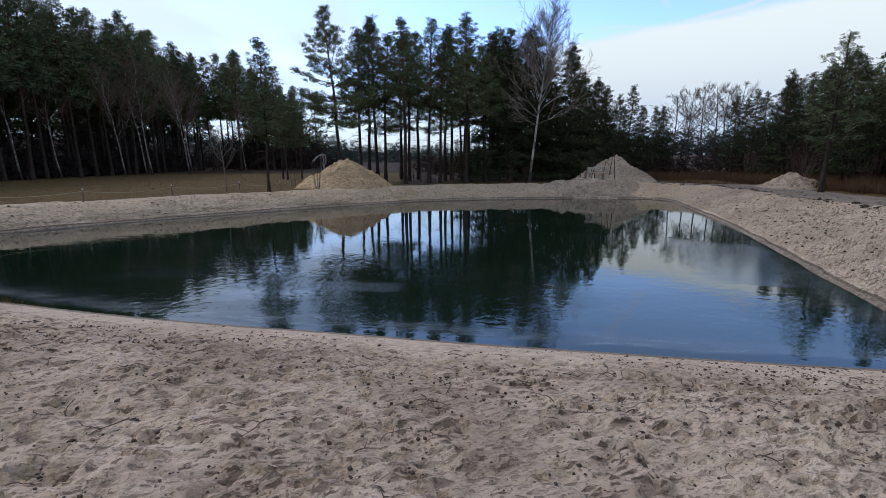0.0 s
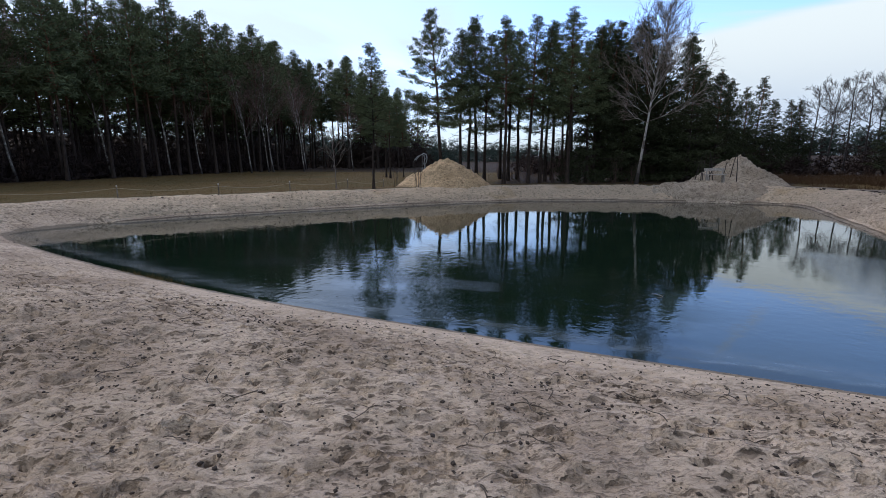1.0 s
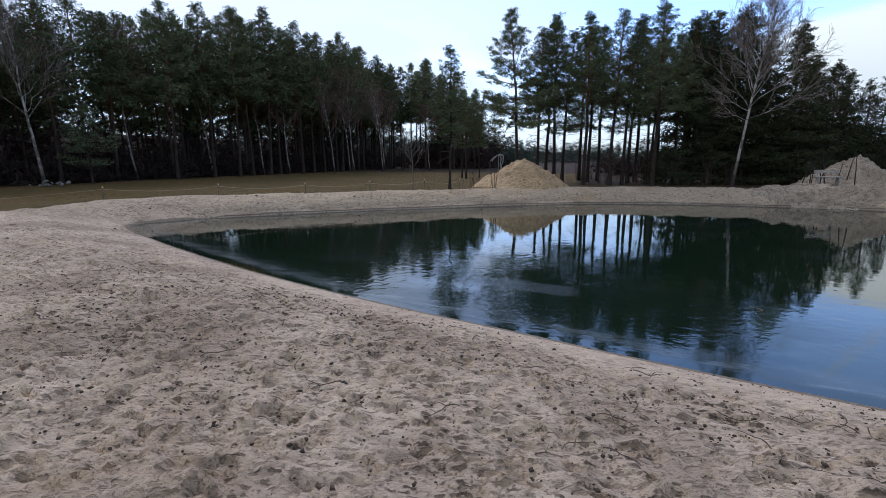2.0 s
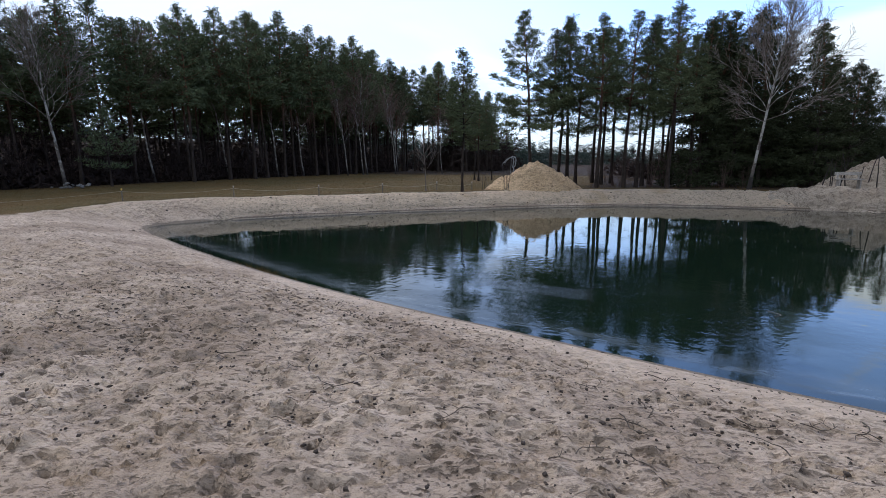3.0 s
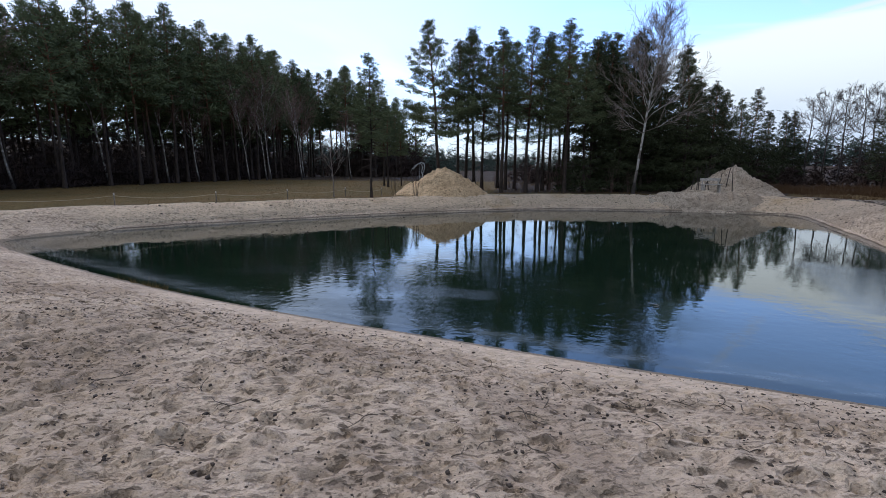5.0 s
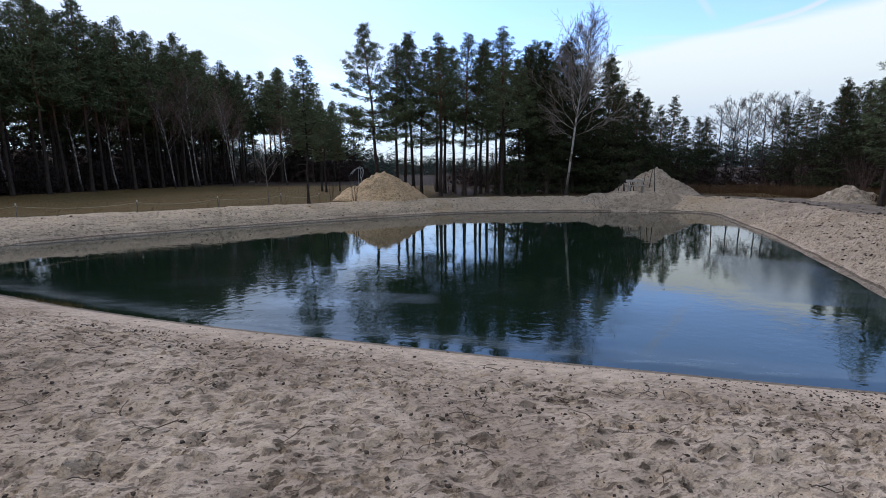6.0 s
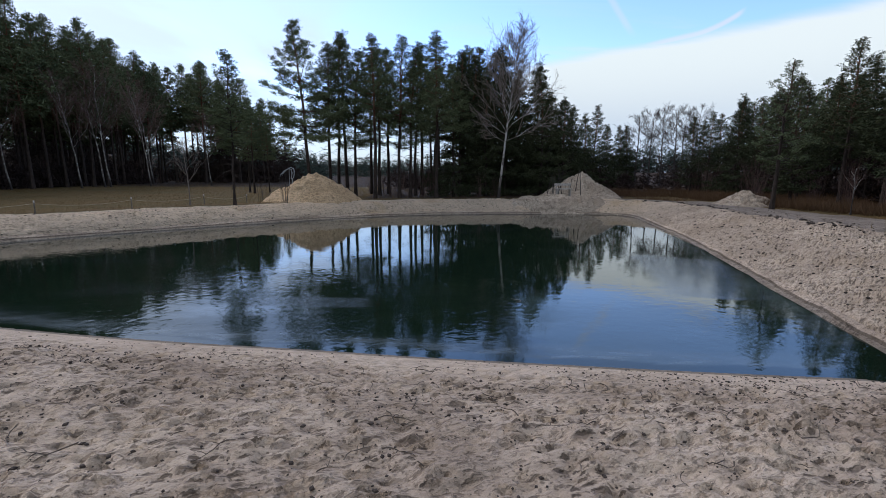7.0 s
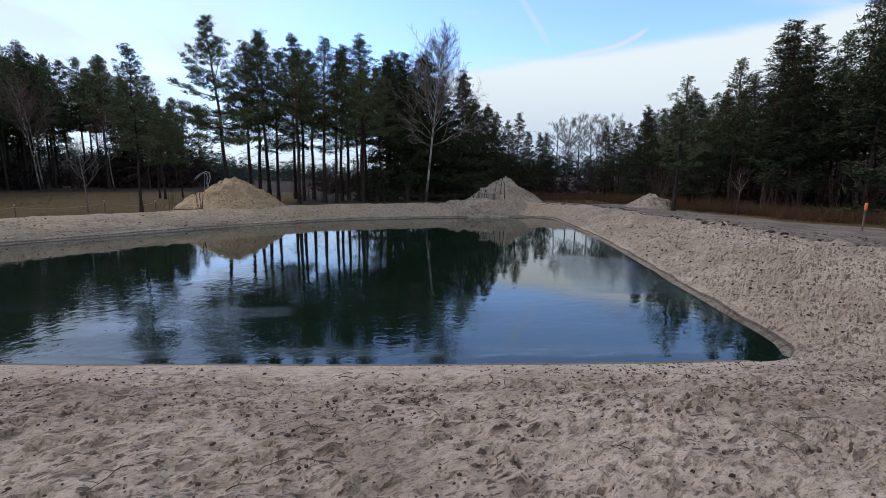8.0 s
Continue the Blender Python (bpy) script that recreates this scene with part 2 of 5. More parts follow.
    sand = mix_col(nt, math_node(nt, "MULTIPLY", wet, 0.72), sand, (0.12, 0.098, 0.075, 1))
    col = mix_col(nt, d, sand, dirt)
    litter = mix_col(nt, smooth(nt, blade, 0.4, 0.7), (0.03, 0.021, 0.015, 1), (0.075, 0.048, 0.03, 1))
    grass = mix_col(nt, smooth(nt, math_node(nt, "ADD", zone_alpha(nt), wob), 0.3, 0.7), grass, litter)
    col = mix_col(nt, g, col, grass)
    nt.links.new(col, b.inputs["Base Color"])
    h = math_node(nt, "ADD", mid, math_node(nt, "MULTIPLY", fine, 0.35))
    h = math_node(nt, "ADD", h, math_node(nt, "MULTIPLY", math_node(nt, "MULTIPLY", scrape, smooth(nt, dug.outputs["Fac"], 0.1, 0.32)), 1.2))
    h = math_node(nt, "MULTIPLY", h, math_node(nt, "MULTIPLY_ADD", dug.outputs["Fac"], 1.0, 1.0))
    bump(nt, b, math_node(nt, "MULTIPLY", h, -1.0), 1.0, 0.16)
    return m


def plain_material(name, a, c, scale=6.0, rough=0.85, spec=0.2, stretch=(1, 1, 1), rel=0.4, dist=0.02):
    m, nt, b = material(name, rough, spec)
    v = coords(nt, stretch)
    n = noise_of(nt, v, scale, 5, 0.65)
    rnd = wire(nt, "ShaderNodeObjectInfo").outputs["Random"]
    col = mix_col(nt, smooth(nt, n, 0.32, 0.68), (*a, 1), (*c, 1))
    col = mix_col(nt, 1.0, col, wire(nt, "ShaderNodeCombineColor", i_Red=math_node(nt, "MULTIPLY_ADD", rnd, 0.3, 0.85), i_Green=math_node(nt, "MULTIPLY_ADD", rnd, 0.3, 0.85), i_Blue=math_node(nt, "MULTIPLY_ADD", rnd, 0.3, 0.85)).outputs[0], "MULTIPLY")
    nt.links.new(col, b.inputs["Base Color"])
    if rel:
        bump(nt, b, n, rel, dist)
    return m


def leaf_material(name, a, c):
    """Needles or blades whose tone differs from tuft to tuft and tree to tree."""
    m, nt, b = material(name, 0.9, 0.06)
    isle = wire(nt, "ShaderNodeNewGeometry").outputs["Random Per Island"]
    rnd = wire(nt, "ShaderNodeObjectInfo").outputs["Random"]
    f = math_node(nt, "ADD", math_node(nt, "MULTIPLY", isle, 0.45), math_node(nt, "MULTIPLY", rnd, 0.55))
    nt.links.new(mix_col(nt, f, (*a, 1), (*c, 1)), b.inputs["Base Color"])
    return m


def birch_material():
    m, nt, b = material("birch_bark", 0.8, 0.25)
    band = noise_of(nt, coords(nt, (2, 2, 5)), 1.3, 4, 0.6)
    patch = noise_of(nt, coords(nt, (2, 2, 1.2)), 2.0, 4, 0.6)
    col = mix_col(nt, smooth(nt, band, 0.55, 0.68), (0.34, 0.32, 0.29, 1), (0.04, 0.034, 0.03, 1))
    col = mix_col(nt, smooth(nt, patch, 0.43, 0.56), col, (0.12, 0.1, 0.085, 1))
    z = wire(nt, "ShaderNodeSeparateXYZ", i_Vector=wire(nt, "ShaderNodeTexCoord").outputs["Object"]).outputs[2]
    foot = smooth(nt, math_node(nt, "ADD", z, math_node(nt, "MULTIPLY", math_node(nt, "SUBTRACT", patch, 0.5), 3.0)), 1.5, 0.3)
    col = mix_col(nt, foot, col, (0.035, 0.029, 0.025, 1))
    nt.links.new(col, b.inputs["Base Color"])
    bump(nt, b, band, 0.4, 0.02)
    return m


def pine_bark_material():
    m, nt, b = material("pine_bark", 0.9, 0.15)
    v = coords(nt, (4, 4, 1.1))
    n = noise_of(nt, v, 2.5, 5, 0.7)
    z = wire(nt, "ShaderNodeSeparateXYZ", i_Vector=wire(nt, "ShaderNodeTexCoord").outputs["Object"]).outputs[2]
    low = mix_col(nt, smooth(nt, n, 0.35, 0.65), (0.022, 0.017, 0.014, 1), (0.052, 0.038, 0.031, 1))
    high = mix_col(nt, smooth(nt, n, 0.35, 0.65), (0.085, 0.042, 0.024, 1), (0.15, 0.078, 0.044, 1))
    nt.links.new(mix_col(nt, smooth(nt, math_node(nt, "ADD", z, n), 4.5, 8.5), low, high), b.inputs["Base Color"])
    bump(nt, b, n, 0.7, 0.03)
    return m


def ice_material():
    """Thin, wet, uneven ice over dark green water, with dull frosted sheets in it."""
    m, nt, b = material("pond_ice", 0.04, 0.5)
    b.inputs["IOR"].default_value = 1.52
    b.inputs["Specular Tint"].default_value = (0.96, 1.0, 0.92, 1)
    v = coords(nt)
    patch = noise_of(nt, wire(nt, "ShaderNodeMapping", i_Vector=v, i_Scale=(0.35, 1.0, 1)).outputs[0], 0.42, 4, 0.5)
    haze = smooth(nt, patch, 0.55, 0.66)
    tiny = noise_of(nt, coords(nt, (0.6, 1.3, 1)), 17.0, 3, 0.6)
    speck = noise_of(nt, v, 26.0, 2, 0.6)
    zone = wire(nt, "ShaderNodeSeparateColor", i_Color=zone_of(nt))
    rim, crinkled = zone.outputs[0], zone.outputs[1]
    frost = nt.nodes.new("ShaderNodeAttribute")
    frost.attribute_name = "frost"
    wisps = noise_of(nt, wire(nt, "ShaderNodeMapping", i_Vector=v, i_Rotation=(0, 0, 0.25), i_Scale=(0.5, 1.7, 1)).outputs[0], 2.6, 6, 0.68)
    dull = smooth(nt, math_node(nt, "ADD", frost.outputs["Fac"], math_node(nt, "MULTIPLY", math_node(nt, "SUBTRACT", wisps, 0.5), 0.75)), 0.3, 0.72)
    col = mix_col(nt, haze, (0.005, 0.012, 0.007, 1), (0.010, 0.017, 0.014, 1))
    col = mix_col(nt, math_node(nt, "MULTIPLY", smooth(nt, speck, 0.66, 0.74), 0.3), col, (0.06, 0.08, 0.06, 1))
    # thin white ice with ragged edges
    edge = math_node(nt, "ADD", zone_alpha(nt), math_node(nt, "MULTIPLY", math_node(nt, "SUBTRACT", noise_of(nt, coords(nt, (0.7, 1.4, 1)), 2.2, 6, 0.7), 0.5), 0.7))
    white = smooth(nt, edge, 0.42, 0.62)
    col = mix_col(nt, math_node(nt, "MULTIPLY", white, 0.5), col, (0.040, 0.060, 0.054, 1))
    col = mix_col(nt, math_node(nt, "MULTIPLY", rim, math_node(nt, "MULTIPLY_ADD", smooth(nt, wisps, 0.4, 0.65), 0.9, 0.2)), col, (0.10, 0.12, 0.13, 1))
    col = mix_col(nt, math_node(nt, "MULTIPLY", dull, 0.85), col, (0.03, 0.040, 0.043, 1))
    nt.links.new(col, b.inputs["Base Color"])
    r = math_node(nt, "ADD", math_node(nt, "MULTIPLY", haze, 0.010), math_node(nt, "MULTIPLY", smooth(nt, tiny, 0.45, 0.8), 0.008))
    r = math_node(nt, "ADD", math_node(nt, "ADD", r, 0.004), math_node(nt, "MULTIPLY", rim, 0.1))
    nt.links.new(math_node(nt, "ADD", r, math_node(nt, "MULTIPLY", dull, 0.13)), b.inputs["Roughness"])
    # refrozen, crinkled sheets mirror less than the clear ice between them
    sheet = noise_of(nt, coords(nt, (0.6, 1.1, 1)), 0.55, 4, 0.6)
    worn = math_node(nt, "MULTIPLY", smooth(nt, sheet, 0.38, 0.5), smooth(nt, crinkled, 0.25, 0.65))
    nt.links.new(math_node(nt, "MULTIPLY_ADD", worn, -0.3, 0.5), b.inputs["Specular IOR Level"])
    # long soft undulation, and a crinkle of hand-sized dimples where the ice has refrozen
    ripple = noise_of(nt, coords(nt, (1.0, 1.6, 1)), 3.0, 2, 0.45)
    crisp = noise_of(nt, ragged(nt, v, 5.0, 0.12), 7.5, 2, 0.5)
    patchy = smooth(nt, noise_of(nt, v, 0.8, 3, 0.6), 0.42, 0.58)
    amount = math_node(nt, "MULTIPLY", crinkled, math_node(nt, "MULTIPLY_ADD", patchy, 0.6, 0.4))
    h = math_node(nt, "ADD", math_node(nt, "MULTIPLY", ripple, 0.0011), math_node(nt, "MULTIPLY", math_node(nt, "MULTIPLY", crisp, amount), 0.0056))
    h = math_node(nt, "ADD", h, math_node(nt, "MULTIPLY", tiny, 0.00012))
    bump(nt, b, h, 1.0, 1.0)
    return m


GROUND = ground_material()
PILE_SAND = sand_material("pile_sand", (0.84, 0.61, 0.38, 1), (0.64, 0.445, 0.265, 1), (0.25, 0.16, 0.09, 1))
PALE_SAND = sand_material("pale_sand", (0.68, 0.555, 0.43, 1), (0.5, 0.395, 0.30, 1), (0.16, 0.118, 0.088, 1))
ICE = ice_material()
NEEDLES = leaf_material("pine_needles", (0.050, 0.067, 0.037), (0.125, 0.145, 0.074))
# needles of the spruces, and a shaded copy for pines beyond the track
SPRUCE_AND_SHADE = leaf_material("dark_needles", (0.026, 0.033, 0.018), (0.060, 0.067, 0.034))
BARK = pine_bark_material()
BIRCH = birch_material()
TWIGS = plain_material("bare_twigs", (0.10, 0.062, 0.05), (0.17, 0.11, 0.09), 5, rel=0)
GREY_TWIGS = plain_material("pale_twigs", (0.12, 0.095, 0.08), (0.2, 0.165, 0.145), 5, rel=0)
ALDER = plain_material("alder_bark", (0.03, 0.025, 0.023), (0.07, 0.058, 0.054), 5, rel=0)
BRUSH = plain_material("brush_twigs", (0.07, 0.044, 0.038), (0.125, 0.08, 0.068), 5, rel=0)
DRY = leaf_material("dry_grass", (0.090, 0.058, 0.022), (0.175, 0.118, 0.048))
REED = leaf_material("dry_reed", (0.06, 0.034, 0.02), (0.145, 0.086, 0.045))
CLOD = plain_material("dark_clod", (0.03, 0.023, 0.019), (0.075, 0.057, 0.045), 30)
STICK = plain_material("stick", (0.06, 0.045, 0.036), (0.14, 0.11, 0.085), 20)
POSTWOOD = plain_material("post_wood", (0.10, 0.085, 0.07), (0.2, 0.17, 0.14), 12)
PALEWOOD = plain_material("pale_wood", (0.3, 0.27, 0.24), (0.45, 0.41, 0.37), 12)
ROPE = plain_material("rope", (0.26, 0.22, 0.16), (0.4, 0.34, 0.25), 40)
ORANGE = plain_material("orange_tape", (0.75, 0.14, 0.03), (0.85, 0.2, 0.05), 20, 0.5)
YELLOW = plain_material("yellow_cap", (0.6, 0.36, 0.06), (0.7, 0.45, 0.1), 20, 0.5)
STONE = plain_material("pale_stone", (0.10, 0.093, 0.086), (0.21, 0.198, 0.183), 9)
GREYMETAL = plain_material("grey_paint", (0.2, 0.21, 0.22), (0.34, 0.35, 0.36), 9, 0.6)
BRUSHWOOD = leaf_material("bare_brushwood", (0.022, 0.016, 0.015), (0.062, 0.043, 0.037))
FARWOOD = leaf_material("far_needles", (0.035, 0.05, 0.042), (0.06, 0.075, 0.062))


# ---- mesh helpers ----
def make_mesh(name, verts, faces, mats, index=None, smooth_faces=False):
    """verts: (n, 3); faces: arrays of quads or triangles, one material slot each unless index is given."""
    me = bpy.data.meshes.new(name)
    verts = np.asarray(verts, np.float32)
    me.vertices.add(len(verts))
    me.vertices.foreach_set("co", verts.ravel())
    faces = [np.asarray(f, np.int32) for f in faces]
    loops = np.concatenate([f.ravel() for f in faces])
    sizes = np.concatenate([np.full(len(f), f.shape[1], np.int32) for f in faces])
    me.loops.add(len(loops))
    me.loops.foreach_set("vertex_index", loops)
    me.polygons.add(len(sizes))
    me.polygons.foreach_set("loop_start", np.r_[0, np.cumsum(sizes)[:-1]].astype(np.int32))
    slots = np.concatenate([np.full(len(f), (index[n] if index else 0), np.int32) for n, f in enumerate(faces)])
    me.polygons.foreach_set("material_index", slots)
    me.polygons.foreach_set("use_smooth", np.full(len(sizes), smooth_faces))
    for m in mats:
        me.materials.append(m)
    me.update(calc_edges=True)
    return me


class Heap:
    """Gathers tubes and tufts into one mesh."""

    def __init__(self):
        self.v, self.q, self.t, self.n = [], [], [], 0

    def tube(self, path, radii, sides=6):
        path = np.asarray(path, float)
        n = len(path)
        d = np.gradient(path, axis=0)
        d /= np.linalg.norm(d, axis=1, keepdims=True) + 1e-9
        ref = np.where(np.abs(d[:, 2:3]) > 0.9, (1.0, 0, 0), (0, 0, 1.0))
        a = np.cross(d, ref)
        a /= np.linalg.norm(a, axis=1, keepdims=True)
        b = np.cross(d, a)
        th = np.arange(sides) * 2 * np.pi / sides
        ring = path[:, None] + np.asarray(radii)[:, None, None] * (np.cos(th)[None, :, None] * a[:, None] + np.sin(th)[None, :, None] * b[:, None])
        self.v.append(ring.reshape(-1, 3))
        i, j = np.meshgrid(np.arange(n - 1), np.arange(sides), indexing="ij")
        k = (j + 1) % sides
        q = np.stack([i * sides + j, i * sides + k, (i + 1) * sides + k, (i + 1) * sides + j], -1).reshape(-1, 4)
        self.q.append(q + self.n)
        self.n += n * sides
        return self

    def tufts(self, template, places, scales, rng, tilt=None):
        m, tv = len(places), len(template)
        turn = rng.uniform(0, 2 * np.pi, m)
        c, s = np.cos(turn), np.sin(turn)
        z = np.zeros(m)
        rot = np.stack([np.stack([c, -s, z], -1), np.stack([s, c, z], -1), np.stack([z, z, z + 1], -1)], 1)
        v = np.einsum("mij,tj->mti", rot, template) * np.asarray(scales)[:, None, None]
        if tilt is not None:
            v = v + v[:, :, 2:3] * tilt[:, None, :]
        v += np.asarray(places)[:, None]
        self.v.append(v.reshape(-1, 3))
        self.t.append((np.arange(m * tv).reshape(-1, 3)) + self.n)
        self.n += m * tv
        return self

    def mesh(self, name, mats, index=(0, 1), smooth_faces=True):
        faces, slots = [], []
        if self.q:
            faces.append(np.concatenate(self.q)), slots.append(index[0])
        if self.t:
            faces.append(np.concatenate(self.t)), slots.append(index[1])
        return make_mesh(name, np.concatenate(self.v), faces, mats, slots, smooth_faces)


def part(name, mesh, parent, label=""):
    ob = new(name, mesh)
    ob.parent = parent
    return tagged(ob, label) if label else ob


def fan(rng, count, length, width, up=0.35):
    """A tuft of thin blades that spread from one point."""
    out = []
    for _ in range(count):
        d = Vector((rng.normal(), rng.normal(), rng.normal() * 0.75 + up)).normalized()
        side = d.cross(Vector((rng.normal(), rng.normal(), rng.normal()))).normalized() * width
        l = length * rng.uniform(0.6, 1.15)
        root = d * l * 0.08
        out += [root - side, root + side, d * l]
    return np.array(out)


def clump(rng, count, length, width):
    """A loose cushion of small needle sprays."""
    out = []
    for _ in range(count):
        c = Vector((rng.normal(), rng.normal(), rng.normal())).normalized() * rng.random() ** 0.4
        c.z *= 0.55
        d = (Vector((rng.normal(), rng.normal(), rng.normal() * 0.6 + 0.25)) + c).normalized()
        side = d.cross(Vector((rng.normal(), rng.normal(), rng.normal()))).normalized() * width
        l = length * rng.uniform(0.6, 1.2)
        out += [c - side - d * l * 0.4, c + side - d * l * 0.4, c + d * l * 0.6]
    return np.array(out)


def soft_step(x, lo, hi):
    u = np.clip((x - lo) / (hi - lo), 0, 1)
    return u * u * (3 - 2 * u)


WAVES = {}


def field(x, y, scale, seed):
    """Smooth random field by summed waves, about -1 to 1."""
    if (scale, seed) not in WAVES:
        rng = np.random.default_rng(seed)
        WAVES[scale, seed] = [(*(rng.normal(size=2) * scale), rng.uniform(0, 6.28)) for _ in range(9)]
    return sum(np.sin(a * x + b * y + c) for a, b, c in WAVES[scale, seed]) / 3.5


# ---- ground ----
WATER = -0.70
# the pond's shoreline and the breadth of the bank behind it
SHORE = [
    (5.98, 4.8, 3.0), (6.3, 5.45, 3.2), (6.8, 6.95, 3.4), (7.2, 8.3, 3.4), (7.95, 10.4, 3.2), (9.7, 15.3, 2.7), (11.7, 23.0, 2.2), (12.2, 25.2, 1.8), (10.4, 26.1, 1.6), (6.0, 26.25, 1.5),
    (2.2, 26.1, 1.4), (-1.6, 25.0, 1.3), (-5.2, 22.7, 1.3), (-10.9, 18.05, 1.3), (-14.2, 14.8, 1.4), (-15.9, 12.6, 1.6), (-16.4, 11.2, 2.0), (-15.2, 10.3, 2.4),
    (-11.2, 8.65, 2.6), (-7.4, 7.3, 2.6), (-5.0, 6.6, 2.6), (-3.1, 6.14, 2.6), (-1.4, 5.82, 2.6), (0.0, 5.5, 2.6), (1.5, 5.22, 2.6), (3.4, 4.87, 2.6), (5.0, 4.62, 2.6), (5.55, 4.58, 2.8),
]


def rounded(points, rounds=2):
    p = np.array(points, float)
    for _ in range(rounds):
        nxt = np.roll(p, -1, 0)
        p = np.stack([p * 0.75 + nxt * 0.25, p * 0.25 + nxt * 0.75], 1).reshape(-1, p.shape[1])
    return p


OUTLINE = rounded(SHORE)


def shore_distance(x, y):
    """Signed distance to the shoreline (positive on land) and the bank's breadth there."""
    far, breadth = np.full(x.shape, 1e9), np.ones(x.shape)
    inside = np.zeros(x.shape, bool)
    for a, b in zip(OUTLINE, np.roll(OUTLINE, -1, 0)):
        e = b[:2] - a[:2]
        u = np.clip(((x - a[0]) * e[0] + (y - a[1]) * e[1]) / (e @ e), 0, 1)
        d = np.hypot(x - a[0] - u * e[0], y - a[1] - u * e[1])
        near = d < far
        far = np.where(near, d, far)
        breadth = np.where(near, a[2] + u * (b[2] - a[2]), breadth)
        cross = ((a[1] > y) != (b[1] > y)) & (x < a[0] + (y - a[1]) / (b[1] - a[1] + 1e-12) * e[0])
        inside ^= cross
    return np.where(inside, -far, far), breadth


def near_side(x, y):
    """1 on the beach where the camera stands, 0 on the dug banks."""
    return soft_step(9.0 - y + 0.35 * (-x).clip(0), 0, 2) * soft_step(6.3 - x + 0.25 * (4 - y), 0, 1.2) * soft_step(x + 19.5, 0, 4)


def land(x, y, d, w):
    beach = near_side(x, y)
    # a narrow ledge at the water's edge, a slope and a rounded crest
    ledge = 0.16 * (1 - beach)
    u = np.clip((d - ledge) / w, 0, 1)
    power = 1.05 + 0.6 * (1 - beach)
    rise = 1 - (1 - u) ** power
    z = WATER + 0.02 - 0.09 * (1 - beach) * soft_step(0.25 - d, 0, 0.12) + 0.09 * (1 - beach) * soft_step(d, 0.13, 0.3)
    top = 0.02 + 0.04 * (1 - beach)
    z = z + (top - z) * rise
    # the tipped bank beside the track stands a little higher than the land behind it
    right = soft_step(x - 6.2, 0, 1.5) * soft_step(18 - y, 0, 7) * soft_step(y - 1, 0, 3)
    z += 0.18 * right * soft_step(u, 0.2, 1) * soft_step(w + 3.5 - d, 0, 3)
    z += 0.05 * field(x, y, 0.5, 3) * soft_step(d, 0.5, 3) * soft_step(40 - np.hypot(x, y), 0, 20)
    z += 0.02 * field(x, y, 2.2, 4) * soft_step(d, 0.2, 1.0)
    # rough tipped sand on the dug banks
    z += (0.045 * field(x, y, 4.5, 6) + 0.03 * soft_step(26 - np.hypot(x, y), 0, 10) * (field(x, y, 11, 5) + 0.8 * field(x, y, 19, 7))) * (1 - beach) * soft_step(d, 0.3, 0.7) * soft_step(w * 1.6 - d, 0, 1)
    z = np.where(d < 0, WATER - 0.02 + np.clip(d, -2.5, 0) * 0.4, z)
    # the land climbs behind the woods
    z += 5.5 * soft_step(-x - 50, 0, 22) + 4.0 * soft_step(x - 36, 0, 16) * soft_step(60 - y, 0, 20) + 2.5 * soft_step(y - 95, 0, 160)
    z -= 0.12 * soft_step(d, w + 1.5, w + 4.0) * (1 - beach)
    return z


def ground_height(x, y):
    x, y = np.atleast_1d(np.asarray(x, float)), np.atleast_1d(np.asarray(y, float))
    return land(x, y, *shore_distance(x, y))


HEAD, TAIL = OUTLINE, np.roll(OUTLINE, -1, 0)


def on_ground(x, y):
    """The ground's height at one place, past the shoreline."""
    e = TAIL[:, :2] - HEAD[:, :2]
    u = np.clip(((x - HEAD[:, 0]) * e[:, 0] + (y - HEAD[:, 1]) * e[:, 1]) / (e * e).sum(1), 0, 1)
    d = np.hypot(x - HEAD[:, 0] - u * e[:, 0], y - HEAD[:, 1] - u * e[:, 1])
    k = int(d.argmin())
    w = HEAD[k, 2] + u[k] * (TAIL[k, 2] - HEAD[k, 2])
    return float(land(np.array([float(x)]), np.array([float(y)]), d[k : k + 1], np.array([w]))[0])


def spaced(fine, step, mid, coarse, reach):
    """Grid lines: even inside fine, coarser out to mid, then wider and wider out to reach."""
    lines = list(np.arange(fine[0], fine[1] + step / 2, step))
    for way, inner, stop in ((1, mid[1], reach[1]), (-1, mid[0], reach[0])):
        s, at, more = step, lines[-1] if way > 0 else lines[0], []
        while at * way < stop * way:
            s = min(s * 1.03, coarse) if at * way < inner * way else s * 1.12
            at += way * s
            more.append(at)
        lines = lines + more if way > 0 else more[::-1] + lines
    return np.array(lines)


